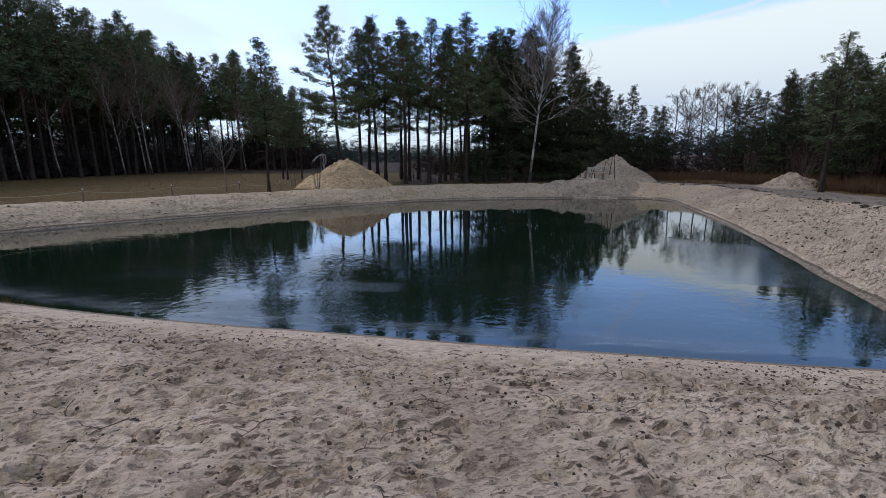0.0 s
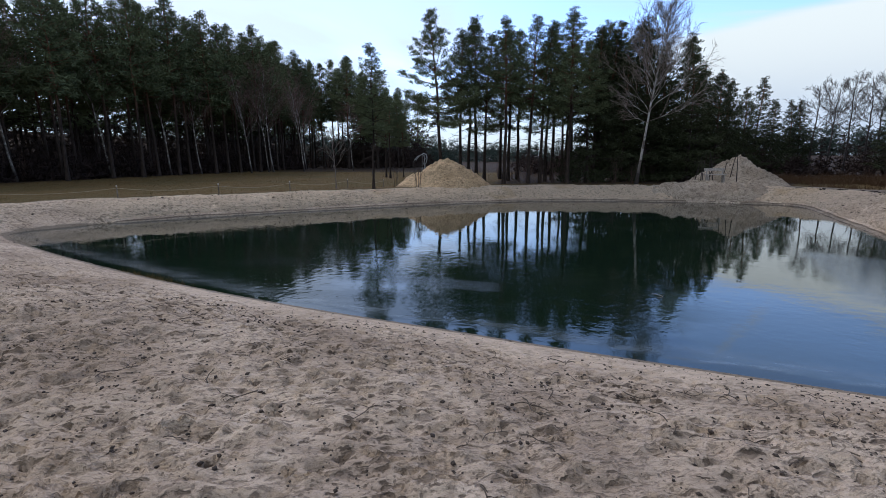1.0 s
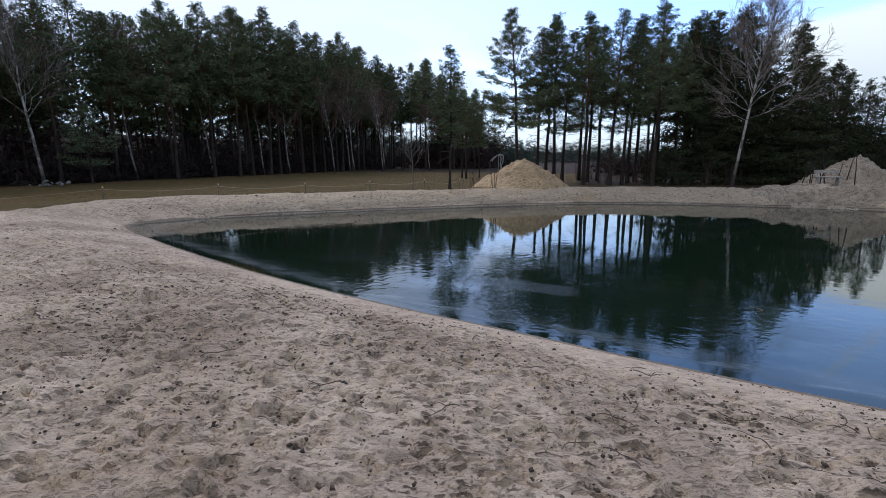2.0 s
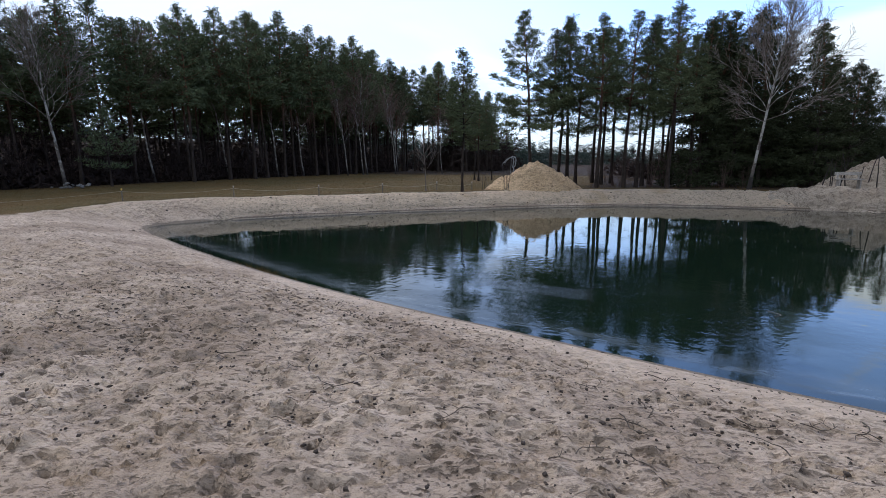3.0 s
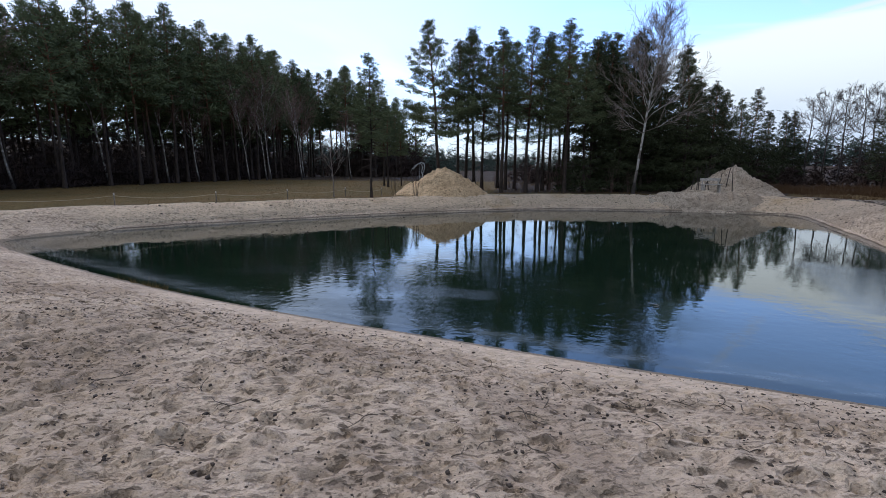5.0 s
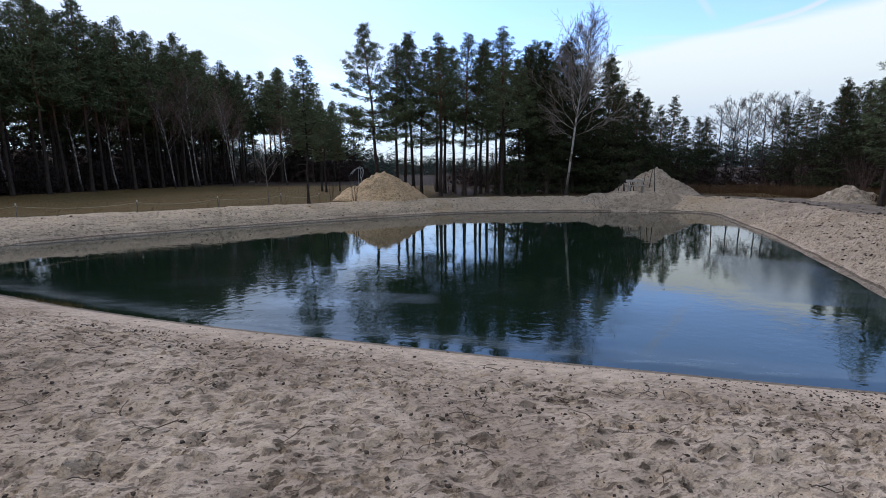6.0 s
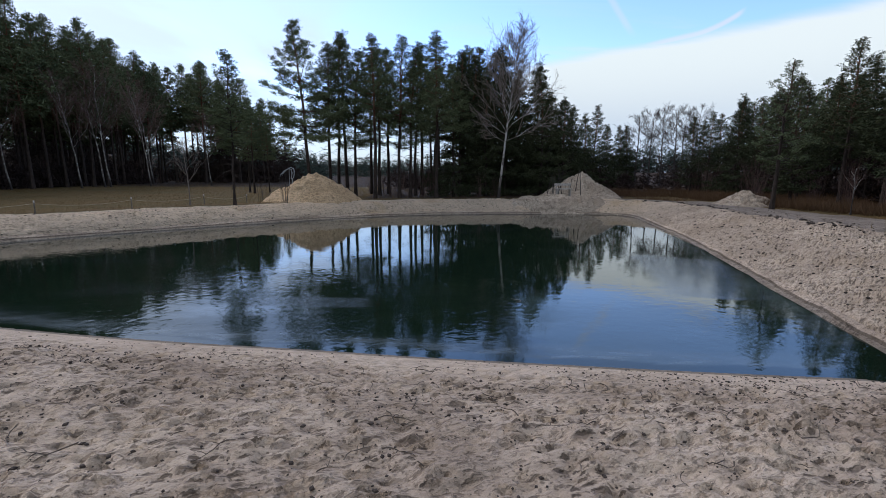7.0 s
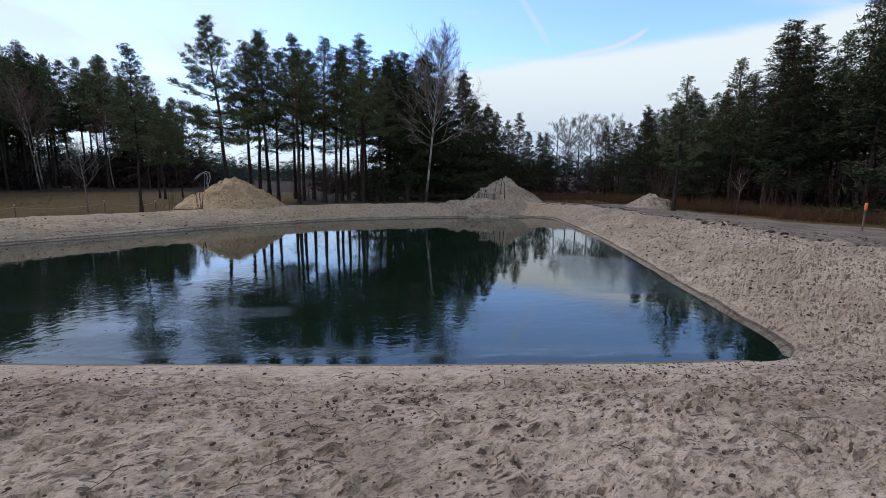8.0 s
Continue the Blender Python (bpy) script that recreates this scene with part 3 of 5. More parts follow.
def build_ground():
    gx = spaced((-5.0, 5.5), 0.032, (-20, 15), 0.16, (-1500, 1500))
    gy = spaced((1.7, 5.4), 0.022, (1, 28), 0.16, (-1500, 1800))
    x, y = np.meshgrid(gx, gy)
    shape = x.shape
    x, y = x.ravel(), y.ravel()
    d, w = shore_distance(x, y)
    z = land(x, y, d, w)
    beach = near_side(x, y)
    # trodden sand: scuffs, foot dents and small heaps
    rng = np.random.default_rng(11)
    close = (np.hypot(x, y - 4) < 16) & (d > 0.05)
    cx, cy, cz = x[close], y[close], np.zeros(close.sum())
    ease = soft_step(d[close], 0.1, 0.9)
    ax, ay = 0.5 * (0.97 * cx + 0.25 * cy), 1.2 * (0.97 * cy - 0.25 * cx)
    churn = 1 - 0.75 * soft_step(1.5 - d[close], 0, 1.0) * soft_step(cx + 9, 0, 5)
    cz += (0.012 * field(cx, cy, 6, 21) + 0.012 * field(ax, ay, 15, 22) + 0.010 * field(ax, ay, 28, 23) + 0.008 * field(ax, ay, 42, 24) - 0.03 * np.clip(field(ax, ay, 24, 25) - 0.2, 0, 1) - 0.024 * np.clip(field(ax, ay, 38, 26) - 0.25, 0, 1)) * ease * (0.35 + 0.65 * churn)
    for n in range(3400):
        px, py = rng.uniform(-11, 10), 1.2 + 6.5 * rng.random() ** 1.2
        th = rng.normal(0.25, 0.5)
        big = n % 16 == 0
        l, b, deep = (rng.uniform(0.09, 0.14), rng.uniform(0.045, 0.06), rng.uniform(0.016, 0.03)) if big else (rng.uniform(0.03, 0.1), rng.uniform(0.018, 0.036), rng.uniform(0.018, 0.042))
        sel = np.nonzero((np.abs(cx - px) < 0.36) & (np.abs(cy - py) < 0.36))[0]
        if not len(sel):
            continue
        ux = (cx[sel] - px) * math.cos(th) + (cy[sel] - py) * math.sin(th)
        uy = -(cx[sel] - px) * math.sin(th) + (cy[sel] - py) * math.cos(th)
        uy = uy + 0.25 * b * np.sin(ux / l * 4 + n)
        r2 = (ux / l) ** 2 + (uy / b) ** 2
        cz[sel] += deep * (0.5 * np.exp(-((np.sqrt(r2) - 1.5) ** 2) * 4) - np.exp(-(r2**1.5))) * ease[sel] * (0.25 + 0.75 * churn[sel])
    z[close] += cz
    me_faces = (lambda i: np.stack([i[:-1, :-1], i[:-1, 1:], i[1:, 1:], i[1:, :-1]], -1).reshape(-1, 4))(np.arange(len(x)).reshape(shape))
    me = make_mesh("ground", np.stack([x, y, z], -1), [me_faces], [GROUND], None, True)
    # zones: meadow, track, wet rim
    left_edge = soft_step(d, w + 0.25, w + 0.9) * (1 - beach) * soft_step(15 - x + 0.4 * (y - 26), -1, 1.5)
    left_edge = np.maximum(left_edge, soft_step(-x - 19.5 - 0.5 * (9.5 - y), 0, 1.2))
    wild = soft_step(x - 17.6 - 0.18 * (16 - y).clip(0), 0, 0.9)
    back = soft_step(y - 27.6, 0, 0.8)
    grass = np.maximum(np.maximum(left_edge * soft_step(13.2 - x, 0, 1.5), wild), back)
    track = soft_step(d - w * 1.05, 0.0, 0.9) * soft_step(x - 8.2, 0, 1.5) * soft_step(y - 3.0, 0, 3)
    wet = soft_step(0.12 + 0.12 * beach - d, 0, 0.12) * (0.25 + 0.75 * beach)
    wooded = np.maximum(soft_step(-34.5 - x, 0, 2), soft_step(x - 21.5, 0, 2))
    wooded = np.maximum(wooded, soft_step(y - 28.2, 0, 1.5) * soft_step(x + 4, 0, 2) * soft_step(15 - x + 0.5 * (y - 30), 0, 2))
    wooded = np.maximum(wooded, np.maximum(0.9 * soft_step(y - 46, 0, 12), soft_step(y - 38, 0, 8) * soft_step(x - 8, 0, 4)))
    col = np.stack([grass, track, wet, wooded], -1).astype(np.float32)
    me.color_attributes.new("zone", "FLOAT_COLOR", "POINT").data.foreach_set("color", col.ravel())
    me.attributes.new("calm", "FLOAT", "POINT").data.foreach_set("value", (beach * soft_step(1.55 - d + 0.45 * field(x, y, 1.4, 29), 0, 1.1) * soft_step(x + 9, 0, 5)).astype(np.float32))
    me.attributes.new("dug", "FLOAT", "POINT").data.foreach_set("value", ((1 - beach) * soft_step(w + 1.2 - d, 0, 1) * (1 - 0.65 * soft_step(x - 4.5, 0, 3) * soft_step(24 - y, 0, 4))).astype(np.float32))
    return tagged(new("ground", me), "pale trodden sand beach, dirt track and dry brown meadow", "ground", kind="structure")


build_ground()


def build_water():
    """One sheet: the ice, and a little lower, the strip of open water along the beach."""
    gx = np.arange(-17.5, 13.6, 0.14)
    gy = np.r_[np.arange(4.0, 9.5, 0.065), np.arange(9.5, 27.6, 0.3)]
    x, y = (g.ravel() for g in np.meshgrid(gx, gy))
    d, w = shore_distance(x, y)
    beach = near_side(x, y)
    gap = (0.22 + 0.05 * field(x, y, 1.6, 14)) * beach
    ice = soft_step(-d - gap, -0.035, 0.035)
    rim = soft_step(d, -0.85, -0.4) * ice
    gap = gap + 0.55 * soft_step(x - 5.0, 0, 0.7) * soft_step(6.0 - y, 0, 0.8)
    ice = soft_step(-d - gap, -0.035, 0.035)
    rim = rim * (1 - 0.35 * soft_step(x, 2, 5)) * ice
    # crinkled refrozen ice, roughest towards the shallow end
    shallow = 0.35 + 0.65 * soft_step(3.5 - x + 0.25 * (y - 6), 0, 4.5)
    near = soft_step(17.0 - y, 0, 9) * (0.75 + 0.4 * field(x, y, 0.9, 12)) * shallow * (0.35 + 0.65 * ice)
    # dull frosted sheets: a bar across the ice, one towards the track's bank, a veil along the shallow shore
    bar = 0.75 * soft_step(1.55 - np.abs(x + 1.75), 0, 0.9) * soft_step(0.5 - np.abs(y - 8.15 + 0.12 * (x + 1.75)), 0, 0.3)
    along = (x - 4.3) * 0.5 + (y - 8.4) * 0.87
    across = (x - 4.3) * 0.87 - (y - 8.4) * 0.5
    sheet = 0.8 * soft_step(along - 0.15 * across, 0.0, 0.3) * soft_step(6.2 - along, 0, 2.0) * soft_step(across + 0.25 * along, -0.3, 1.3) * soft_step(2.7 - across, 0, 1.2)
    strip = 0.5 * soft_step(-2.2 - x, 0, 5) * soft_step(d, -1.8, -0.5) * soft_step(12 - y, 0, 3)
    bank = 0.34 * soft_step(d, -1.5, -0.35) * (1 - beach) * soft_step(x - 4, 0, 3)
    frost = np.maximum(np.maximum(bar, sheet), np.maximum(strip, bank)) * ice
    pale = ice * soft_step(x + 0.22 * (y - 6), 0.6, 2.6) * soft_step(11.5 - y, 0, 3) * (0.62 + 0.3 * field(x, y, 1.1, 19))
    z = WATER + 0 * x
    idx = np.arange(x.size).reshape(len(gy), len(gx))
    f = np.stack([idx[:-1, :-1], idx[:-1, 1:], idx[1:, 1:], idx[1:, :-1]], -1).reshape(-1, 4)
    keep = (d[f] < 0.5).any(1)
    used = np.unique(f[keep])
    remap = np.full(x.size, -1)
    remap[used] = np.arange(len(used))
    me = make_mesh("water", np.stack([x, y, z], -1)[used], [remap[f[keep]]], [ICE], None, True)
    col = np.stack([rim[used] * 0.6, near[used].clip(0, 1), ice[used], pale[used]], -1).astype(np.float32)
    me.color_attributes.new("zone", "FLOAT_COLOR", "POINT").data.foreach_set("color", col.ravel())
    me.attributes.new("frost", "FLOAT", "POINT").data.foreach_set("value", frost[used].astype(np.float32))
    return tagged(new("water", me), "dark green pond water under thin wet reflecting ice", "pond", kind="structure")


build_water()


def build_ledge():
    """The narrow step that the water has cut along the dug banks."""
    p = rounded(SHORE, 4)
    e = np.roll(p, -1, 0) - np.roll(p, 1, 0)
    out = np.stack([e[:, 1], -e[:, 0]], -1)
    out /= np.linalg.norm(out, axis=1, keepdims=True)
    wave = 0.035 * field(p[:, 0], p[:, 1], 1.8, 71) + 0.02 * field(p[:, 0], p[:, 1], 5, 72)
    rise = 0.015 * field(p[:, 0], p[:, 1], 3, 73)
    taper = soft_step(0.55 - near_side(p[:, 0], p[:, 1]), 0, 0.5)
    profile = ((-0.2, -0.09), (-0.02, -0.01), (0.03, 0.02), (0.06, 0.03), (0.1, 0.036), (0.115, 0.045), (0.135, 0.078), (0.19, 0.105), (0.34, 0.1))
    cols = []
    for n, (d, z) in enumerate(profile):
        reach = d + (wave * (0.4 if n < 3 else 1.0)) * taper
        xy = p[:, :2] + out * reach[:, None]
        height = WATER + z + rise * (n > 1) * taper - 0.2 * (1 - taper)
        if n == 8:
            height = ground_height(xy[:, 0], xy[:, 1]) - 0.06 - 0.2 * (1 - taper)
        cols.append(np.c_[xy, height])
    keep = taper > 0.02
    v = np.stack(cols, 1)
    m, k = v.shape[:2]
    i = np.arange(m * k).reshape(m, k)
    j = np.roll(i, -1, 0)
    both = keep & np.roll(keep, -1)
    quad = lambda a: np.stack([i[both, a], i[both, a + 1], j[both, a + 1], j[both, a]], -1)
    flat = np.concatenate([quad(a) for a in (0, 1, 2, 3)])
    flank = np.concatenate([quad(a) for a in (6, 7)])
    riser = np.concatenate([quad(a) for a in (4, 5)])
    me = make_mesh("trim", v.reshape(-1, 3), [flat, riser, flank], [LEDGE_SAND, DAMP_SAND, GROUND], [0, 1, 2], True)
    return tagged(new("shore_trim", me), "narrow pale sand ledge with a damp step along the water", "ledge", kind="structure")


LEDGE_SAND = sand_material("ledge_sand", (0.50, 0.40, 0.31, 1), (0.38, 0.30, 0.23, 1), (0.14, 0.108, 0.082, 1))
DAMP_SAND = sand_material("damp_sand", (0.32, 0.25, 0.19, 1), (0.23, 0.176, 0.13, 1), (0.1, 0.076, 0.058, 1))
build_ledge()


# ---- sand piles ----
def sand_pile(x, y, rx, ry, h, flat, seed, mat, label, sharp=1.0):
    """A tipped heap: a cone with a worn top, gullies and a ragged foot."""
    n, rings = 110, 46
    th = np.linspace(0, 2 * np.pi, n, endpoint=False)
    r = np.linspace(0, 1.15, rings) ** 0.85
    T, R = np.meshgrid(th, r)
    px, py = np.cos(T) * R, np.sin(T) * R
    lump = 1 + 0.13 * field(px, py, 1.7, seed) * soft_step(R, 0.1, 0.6)
    u = np.clip((R * lump - flat) / (1 - flat), 0, 1)
    z = h * (1 - u ** sharp)
    z += 0.10 * h * field(px * rx, py * ry, 2.6, seed + 1) * soft_step(1.05 - R, 0, 0.4)
    z += (0.075 * field(px * rx, py * ry, 6, seed + 2) + 0.06 * field(px * rx, py * ry, 13, seed + 4)) * soft_step(1.1 - R, 0, 0.25)
    gully = np.sin(T * 17 + 3 * field(px, py, 2, seed + 3)) * 0.02 * h * soft_step(R, 0.15, 0.5) * soft_step(1.0 - R, 0, 0.3)
    z = z + gully
    X, Y = x + px * rx, y + py * ry
    base = ground_height(X.ravel(), Y.ravel()).reshape(X.shape)
    Z = np.maximum(z, 0) + base - 0.02 - 0.1 * soft_step(R, 1.0, 1.15)
    i = np.arange(n * rings).reshape(rings, n)
    f = np.stack([i[:-1], np.roll(i[:-1], -1, 1), np.roll(i[1:], -1, 1), i[1:]], -1).reshape(-1, 4)
    me = make_mesh("sand_mound", np.stack([X, Y, Z], -1).reshape(-1, 3) - (x, y, 0), [f], [mat], None, True)
    ob = new("sand_mound", me)
    ob.location = (x, y, 0)
    return tagged(ob, label, "sand mound", "sand mounds round the pond")


sand_pile(-5.65, 26.6, 2.6, 2.2, 1.36, 0.12, 31, PILE_SAND, "rounded heap of yellowish sand standing on the far bank", 1.1)
sand_pile(8.7, 27.45, 2.9, 1.5, 0.2, 0.72, 41, PALE_SAND, "low flat-topped heap of pale sand at the pond's corner", 1.2)
sand_pile(11.1, 30.2, 2.6, 2.3, 1.72, 0.03, 51, PALE_SAND, "tall pointed heap of pale grey sand behind a low one", 0.95)
sand_pile(18.35, 24.3, 1.75, 1.4, 0.8, 0.1, 61, PALE_SAND, "small pale sand heap beside the dirt track", 1.0)


# ---- trees ----
def sway(rng, h, lean, n=12, wob=0.012):
    t = np.linspace(0, 1, n)
    off = np.cumsum(rng.normal(0, wob * h, (n, 2)), 0) * t[:, None] * 0.5
    p = np.stack([lean[0] * t + off[:, 0], lean[1] * t + off[:, 1], h * t - 0.12 * (t == 0)], -1)
    return t, p


def at_height(t, p, s):
    return np.array([np.interp(s, t, p[:, k]) for k in range(3)])


def pine(seed, h, base, reach, step=0.5, lean=(0, 0), form="pine", girth=0.0105, needles=None, tuft=0.3, blades=18, thin=0.06, arms=5, spray=0.3, dead=16, gap=0.1, rings=4):
    """A conifer: tapered trunk with dead branches, and whorls of boughs that carry flat pads of needle tufts."""
    rng = np.random.default_rng(seed)
    root = new("pine_tree" if form == "pine" else "spruce_tree")
    t, p = sway(rng, h, lean)
    trunk = Heap()
    trunk.tube(p, girth * h * (1.05 - t * 0.93) + 0.012 + 0.05 * np.exp(-t * 40), 8)
    for _ in range(dead):
        s = rng.uniform(0.3 * base, base + 0.08)
        a, l = rng.uniform(0, 6.28), rng.uniform(0.3, 1.2)
        o = at_height(t, p, s)
        d = np.array([math.cos(a), math.sin(a), rng.uniform(-0.4, 0.15)])
        trunk.tube([o, o + d * l * 0.5 + (0, 0, 0.04), o + d * l + (0, 0, -0.12 * l)], (0.022, 0.015, 0.005), 3)
    part("trunk", trunk.mesh("trunk", [BARK]), root)
    crown = Heap()
    template = clump(rng, blades, 0.8, thin)
    places, scales = [], []
    z, u = base * h, np.linspace(0, 1, rings)
    turn = rng.uniform(0, 6.28)
    while z < h - 0.12:
        s = max(0.0, (z / h - base) / (1 - base))
        if form == "pine":
            prof = min(1.0, 0.6 + 2.4 * s) * (1 - s) ** 0.92
            rise = -0.02 + 1.0 * s ** 1.3
        else:
            prof = (1 - s) ** 0.9
            rise = -0.28 + 0.8 * s
        turn += 0.7
        for k in range(arms):
            if rng.random() < gap:
                continue
            a = turn + (k + rng.uniform(-0.3, 0.3)) * 6.283 / arms
            l = max(0.2, reach * prof * rng.uniform(0.62, 1.12))
            o = at_height(t, p, min(1.0, (z + rng.normal(0, 0.1)) / h))
            d = np.array([math.cos(a), math.sin(a), 0.0])
            side = np.array([-d[1], d[0], 0.0])
            climb = rise + rng.normal(0, 0.13)
            bough = o + d * l * u[:, None] + np.array([0, 0, 1.0]) * (climb * l * u + 0.2 * l * u**2)[:, None]
            crown.tube(bough, 0.006 + (0.008 + 0.013 * l) * (1 - u), 3)
            flip = 1
            for w in np.arange(0.25 if l > 0.8 else 0.0, 1.0, spray / max(l, 0.35)):
                flip = -flip
                out = (0.46 * l * (1.12 - w) + 0.12) * rng.uniform(0.5, 1.15)
                q = np.array([np.interp(w, u, bough[:, c]) for c in range(3)])
                way = d * 0.62 + side * flip * 0.8 + np.array([0, 0, rng.uniform(-0.05, 0.3)])
                for f in ((1.0,) if out < 0.55 else (0.5, 1.0)):
                    places.append(q + way * out * f + rng.normal(0, 0.05, 3)), scales.append(tuft * rng.uniform(0.6, 1.15) * (1 - 0.45 * s))
            places.append(bough[-1] + rng.normal(0, 0.05, 3)), scales.append(tuft * rng.uniform(0.7, 1.1) * (1 - 0.45 * s))
        z += step * (1 - 0.45 * s) * rng.uniform(0.75, 1.25)
    top = at_height(t, p, 1.0)
    for k in range(6):
        places.append(top + rng.normal(0, 0.05 + 0.03 * k, 3) * (1, 1, 0.4) - (0, 0, 0.16 * k - 0.05)), scales.append(tuft * (0.3 + 0.06 * k))
    crown.tufts(template, np.array(places), np.array(scales), rng)
    mat = needles or (NEEDLES if form == "pine" else SPRUCE_AND_SHADE)
    part("crown", crown.mesh("crown", [BARK, mat]), root)
    return root


def bare_tree(seed, h, spread, lean=(0, 0), name="birch_tree", bark=None, twig=None, girth=0.0085, first=0.3, boughs=20, subs=6, twigs=4, rise=0.9, wob=0.016, fine_r=0.004, limbs=()):
    """A leafless tree: trunk, boughs, branches and fine twigs. limbs: great limbs as (height share, way in degrees, length, climb)."""
    rng = np.random.default_rng(seed)
    root = new(name)
    bark, twig = bark or BIRCH, twig or TWIGS
    t, p = sway(rng, h, lean, 14, wob)
    trunk = Heap().tube(p, girth * h * (1.05 - t) ** 0.85 + 0.006 + 0.05 * np.exp(-t * 30), 8)
    fine = Heap()

    def shoot(o, d, l, r, level):
        d = d / np.linalg.norm(d)
        n = 7 if level == 1 else (5 if level == 2 else 4)
        u = np.linspace(0, 1, n)
        bend = np.cross(d, rng.normal(size=3)) * 0.16
        curl = 0.24 if level < 3 else rng.uniform(-0.25, 0.15)
        path = o + d * l * u[:, None] + (bend * l)[None] * (u**2)[:, None] + np.array([0, 0, 1.0]) * (curl * l * u**2)[:, None]
        path[1:] += rng.normal(0, 0.018 * l, (n - 1, 3))
        (trunk if level == 1 else fine).tube(path, r * (1 - 0.85 * u) + (fine_r if level > 1 else 0.004), 5 if level == 1 else 3)
        if level == 3:
            return
        m = subs if level == 1 else twigs
        for k in range(m):
            w = 0.22 + 0.78 * (k + rng.random()) / m
            q = np.array([np.interp(w, u, path[:, c]) for c in range(3)])
            side = np.cross(d, rng.normal(size=3))
            side /= np.linalg.norm(side) + 1e-9
            nd = d * 0.8 + side * 0.62 + np.array([0, 0, 0.22])
            reach = l * rng.uniform(0.34, 0.62) * (1.15 - 0.45 * w)
            shoot(q, nd, max(reach, 0.35 if level == 2 else 0.0), r * 0.45 * (1 - 0.6 * w) + 0.002, level + 1)

    for s, way, l, climb in limbs:
        a = radians(way)
        shoot(at_height(t, p, s), np.array([math.cos(a), math.sin(a), climb]), l, girth * h * (1.05 - s) * 0.24 + 0.004, 1)
    for k in range(boughs):
        s = first + (0.97 - first) * (k + rng.random()) / boughs
        a = k * 2.4 + rng.normal(0, 0.4)
        l = spread * (1 - 0.75 * ((s - first) / (1 - first)) ** 1.3) * rng.uniform(0.6, 1.15)
        d = np.array([math.cos(a), math.sin(a), rise * rng.uniform(0.7, 1.3)])
        shoot(at_height(t, p, s), d, l, girth * h * (1.05 - s) * 0.26 + 0.004, 1)
    part("trunk", trunk.mesh("trunk", [bark]), root)
    part("crown", fine.mesh("crown", [twig]), root)
    return root


def shrub(seed, h, stems, name="bare_shrub", mat=None, spread=0.45):
    rng = np.random.default_rng(seed)
    root = new(name)
    heap = Heap()
    for _ in range(stems):
        a = rng.uniform(0, 6.28)
        l = h * rng.uniform(0.6, 1.1)
        d = np.array([math.cos(a) * spread * rng.random(), math.sin(a) * spread * rng.random(), 1])
        u = np.linspace(0, 1, 5)
        path = d * l * u[:, None] + rng.normal(0, 0.03 * l, (5, 3)) * u[:, None] + (rng.normal(0, 0.08), rng.normal(0, 0.08), -0.05)
        heap.tube(path, 0.013 * (1 - 0.8 * u) + 0.002, 3)
        for _ in range(4):
            w = rng.uniform(0.3, 1)
            q = np.array([np.interp(w, u, path[:, c]) for c in range(3)])
            e = d + rng.normal(0, 0.5, 3)
            heap.tube([q, q + e * l * 0.14, q + e * l * 0.28 + (0, 0, 0.03)], (0.005, 0.0035, 0.002), 3)
    part("branchwork", heap.mesh("branchwork", [mat or BRUSH]), root)
    return root


def stand(root, x, y, turn=0.0, size=1.0, sink=0.03):
    root.matrix_basis = Matrix.Translation((x, y, on_ground(x, y) - sink)) @ pose(0, 0, 0, 0, 0, turn) @ Matrix.Scale(size, 4)
    return root


def again(root, x, y, turn=0.0, size=1.0, sink=0.03):
    return copy_thing(root, Matrix.Translation((x, y, on_ground(x, y) - sink)) @ pose(0, 0, 0, 0, 0, turn) @ Matrix.Scale(size / root.scale[0], 4))


class Grove:
    """Prototypes that are stood in turn: first each itself, then copies."""

    def __init__(self, makers):
        self.makers, self.made, self.turn = makers, {}, 0

    def put(self, x, y, height, turn, which=None, label="", category="tree", group=""):
        k = self.turn % len(self.makers) if which is None else which
        self.turn += 1
        if k not in self.made:
            full, make = self.makers[k]
            self.made[k] = (full, make())
            return tagged(stand(self.made[k][1], x, y, turn, height / full), label, category, group)
        full, root = self.made[k]
        return tagged(again(root, x, y, turn, height / full), label, category, group)


# the pine clump behind the far bank: place, height, lean across the view
tall = Grove([(11.0, lambda s=s, b=b, r=r: pine(s, 11.0, b, r, 0.48, tuft=0.38, blades=26, thin=0.075, spray=0.25, dead=26, gap=0.14)) for s, b, r in ((101, 0.42, 2.3), (102, 0.52, 2.0), (103, 0.46, 2.4), (104, 0.36, 2.3), (105, 0.56, 1.9))])
lead = pine(100, 10.6, 0.36, 3.1, 0.74, (-0.85, -0.1), tuft=0.42, blades=32, thin=0.07, spray=0.17, arms=5, dead=26, gap=0.2)
tagged(stand(lead, -6.45, 30.3), "tall leaning Scots pine with long ragged boughs", "tree", "pine clump")
CLUMP = [
    (-5.65, 32.5, 10.1), (-5.4, 34.5, 10.9), (-4.8, 34.6, 11.3), (-4.1, 33.7, 10.0), (-2.35, 29.4, 9.7), (-2.4, 33.9, 10.4), (-1.85, 35.9, 10.7), (-0.85, 30.0, 9.8),
    (-0.15, 31.0, 9.6), (0.7, 36.0, 11.1), (1.5, 29.5, 10.0), (2.9, 32.8, 9.1), (0.2, 33.6, 9.8), (-3.2, 36.5, 10.6), (2.0, 35.0, 10.0),
]
rnd = random.Random(5)
for n, (x, y, h) in enumerate(CLUMP):
    tall.put(x, y, h, rnd.uniform(0, 360), n % 5, "tall Scots pine with a bare trunk and dark crown", "tree", "pine clump")
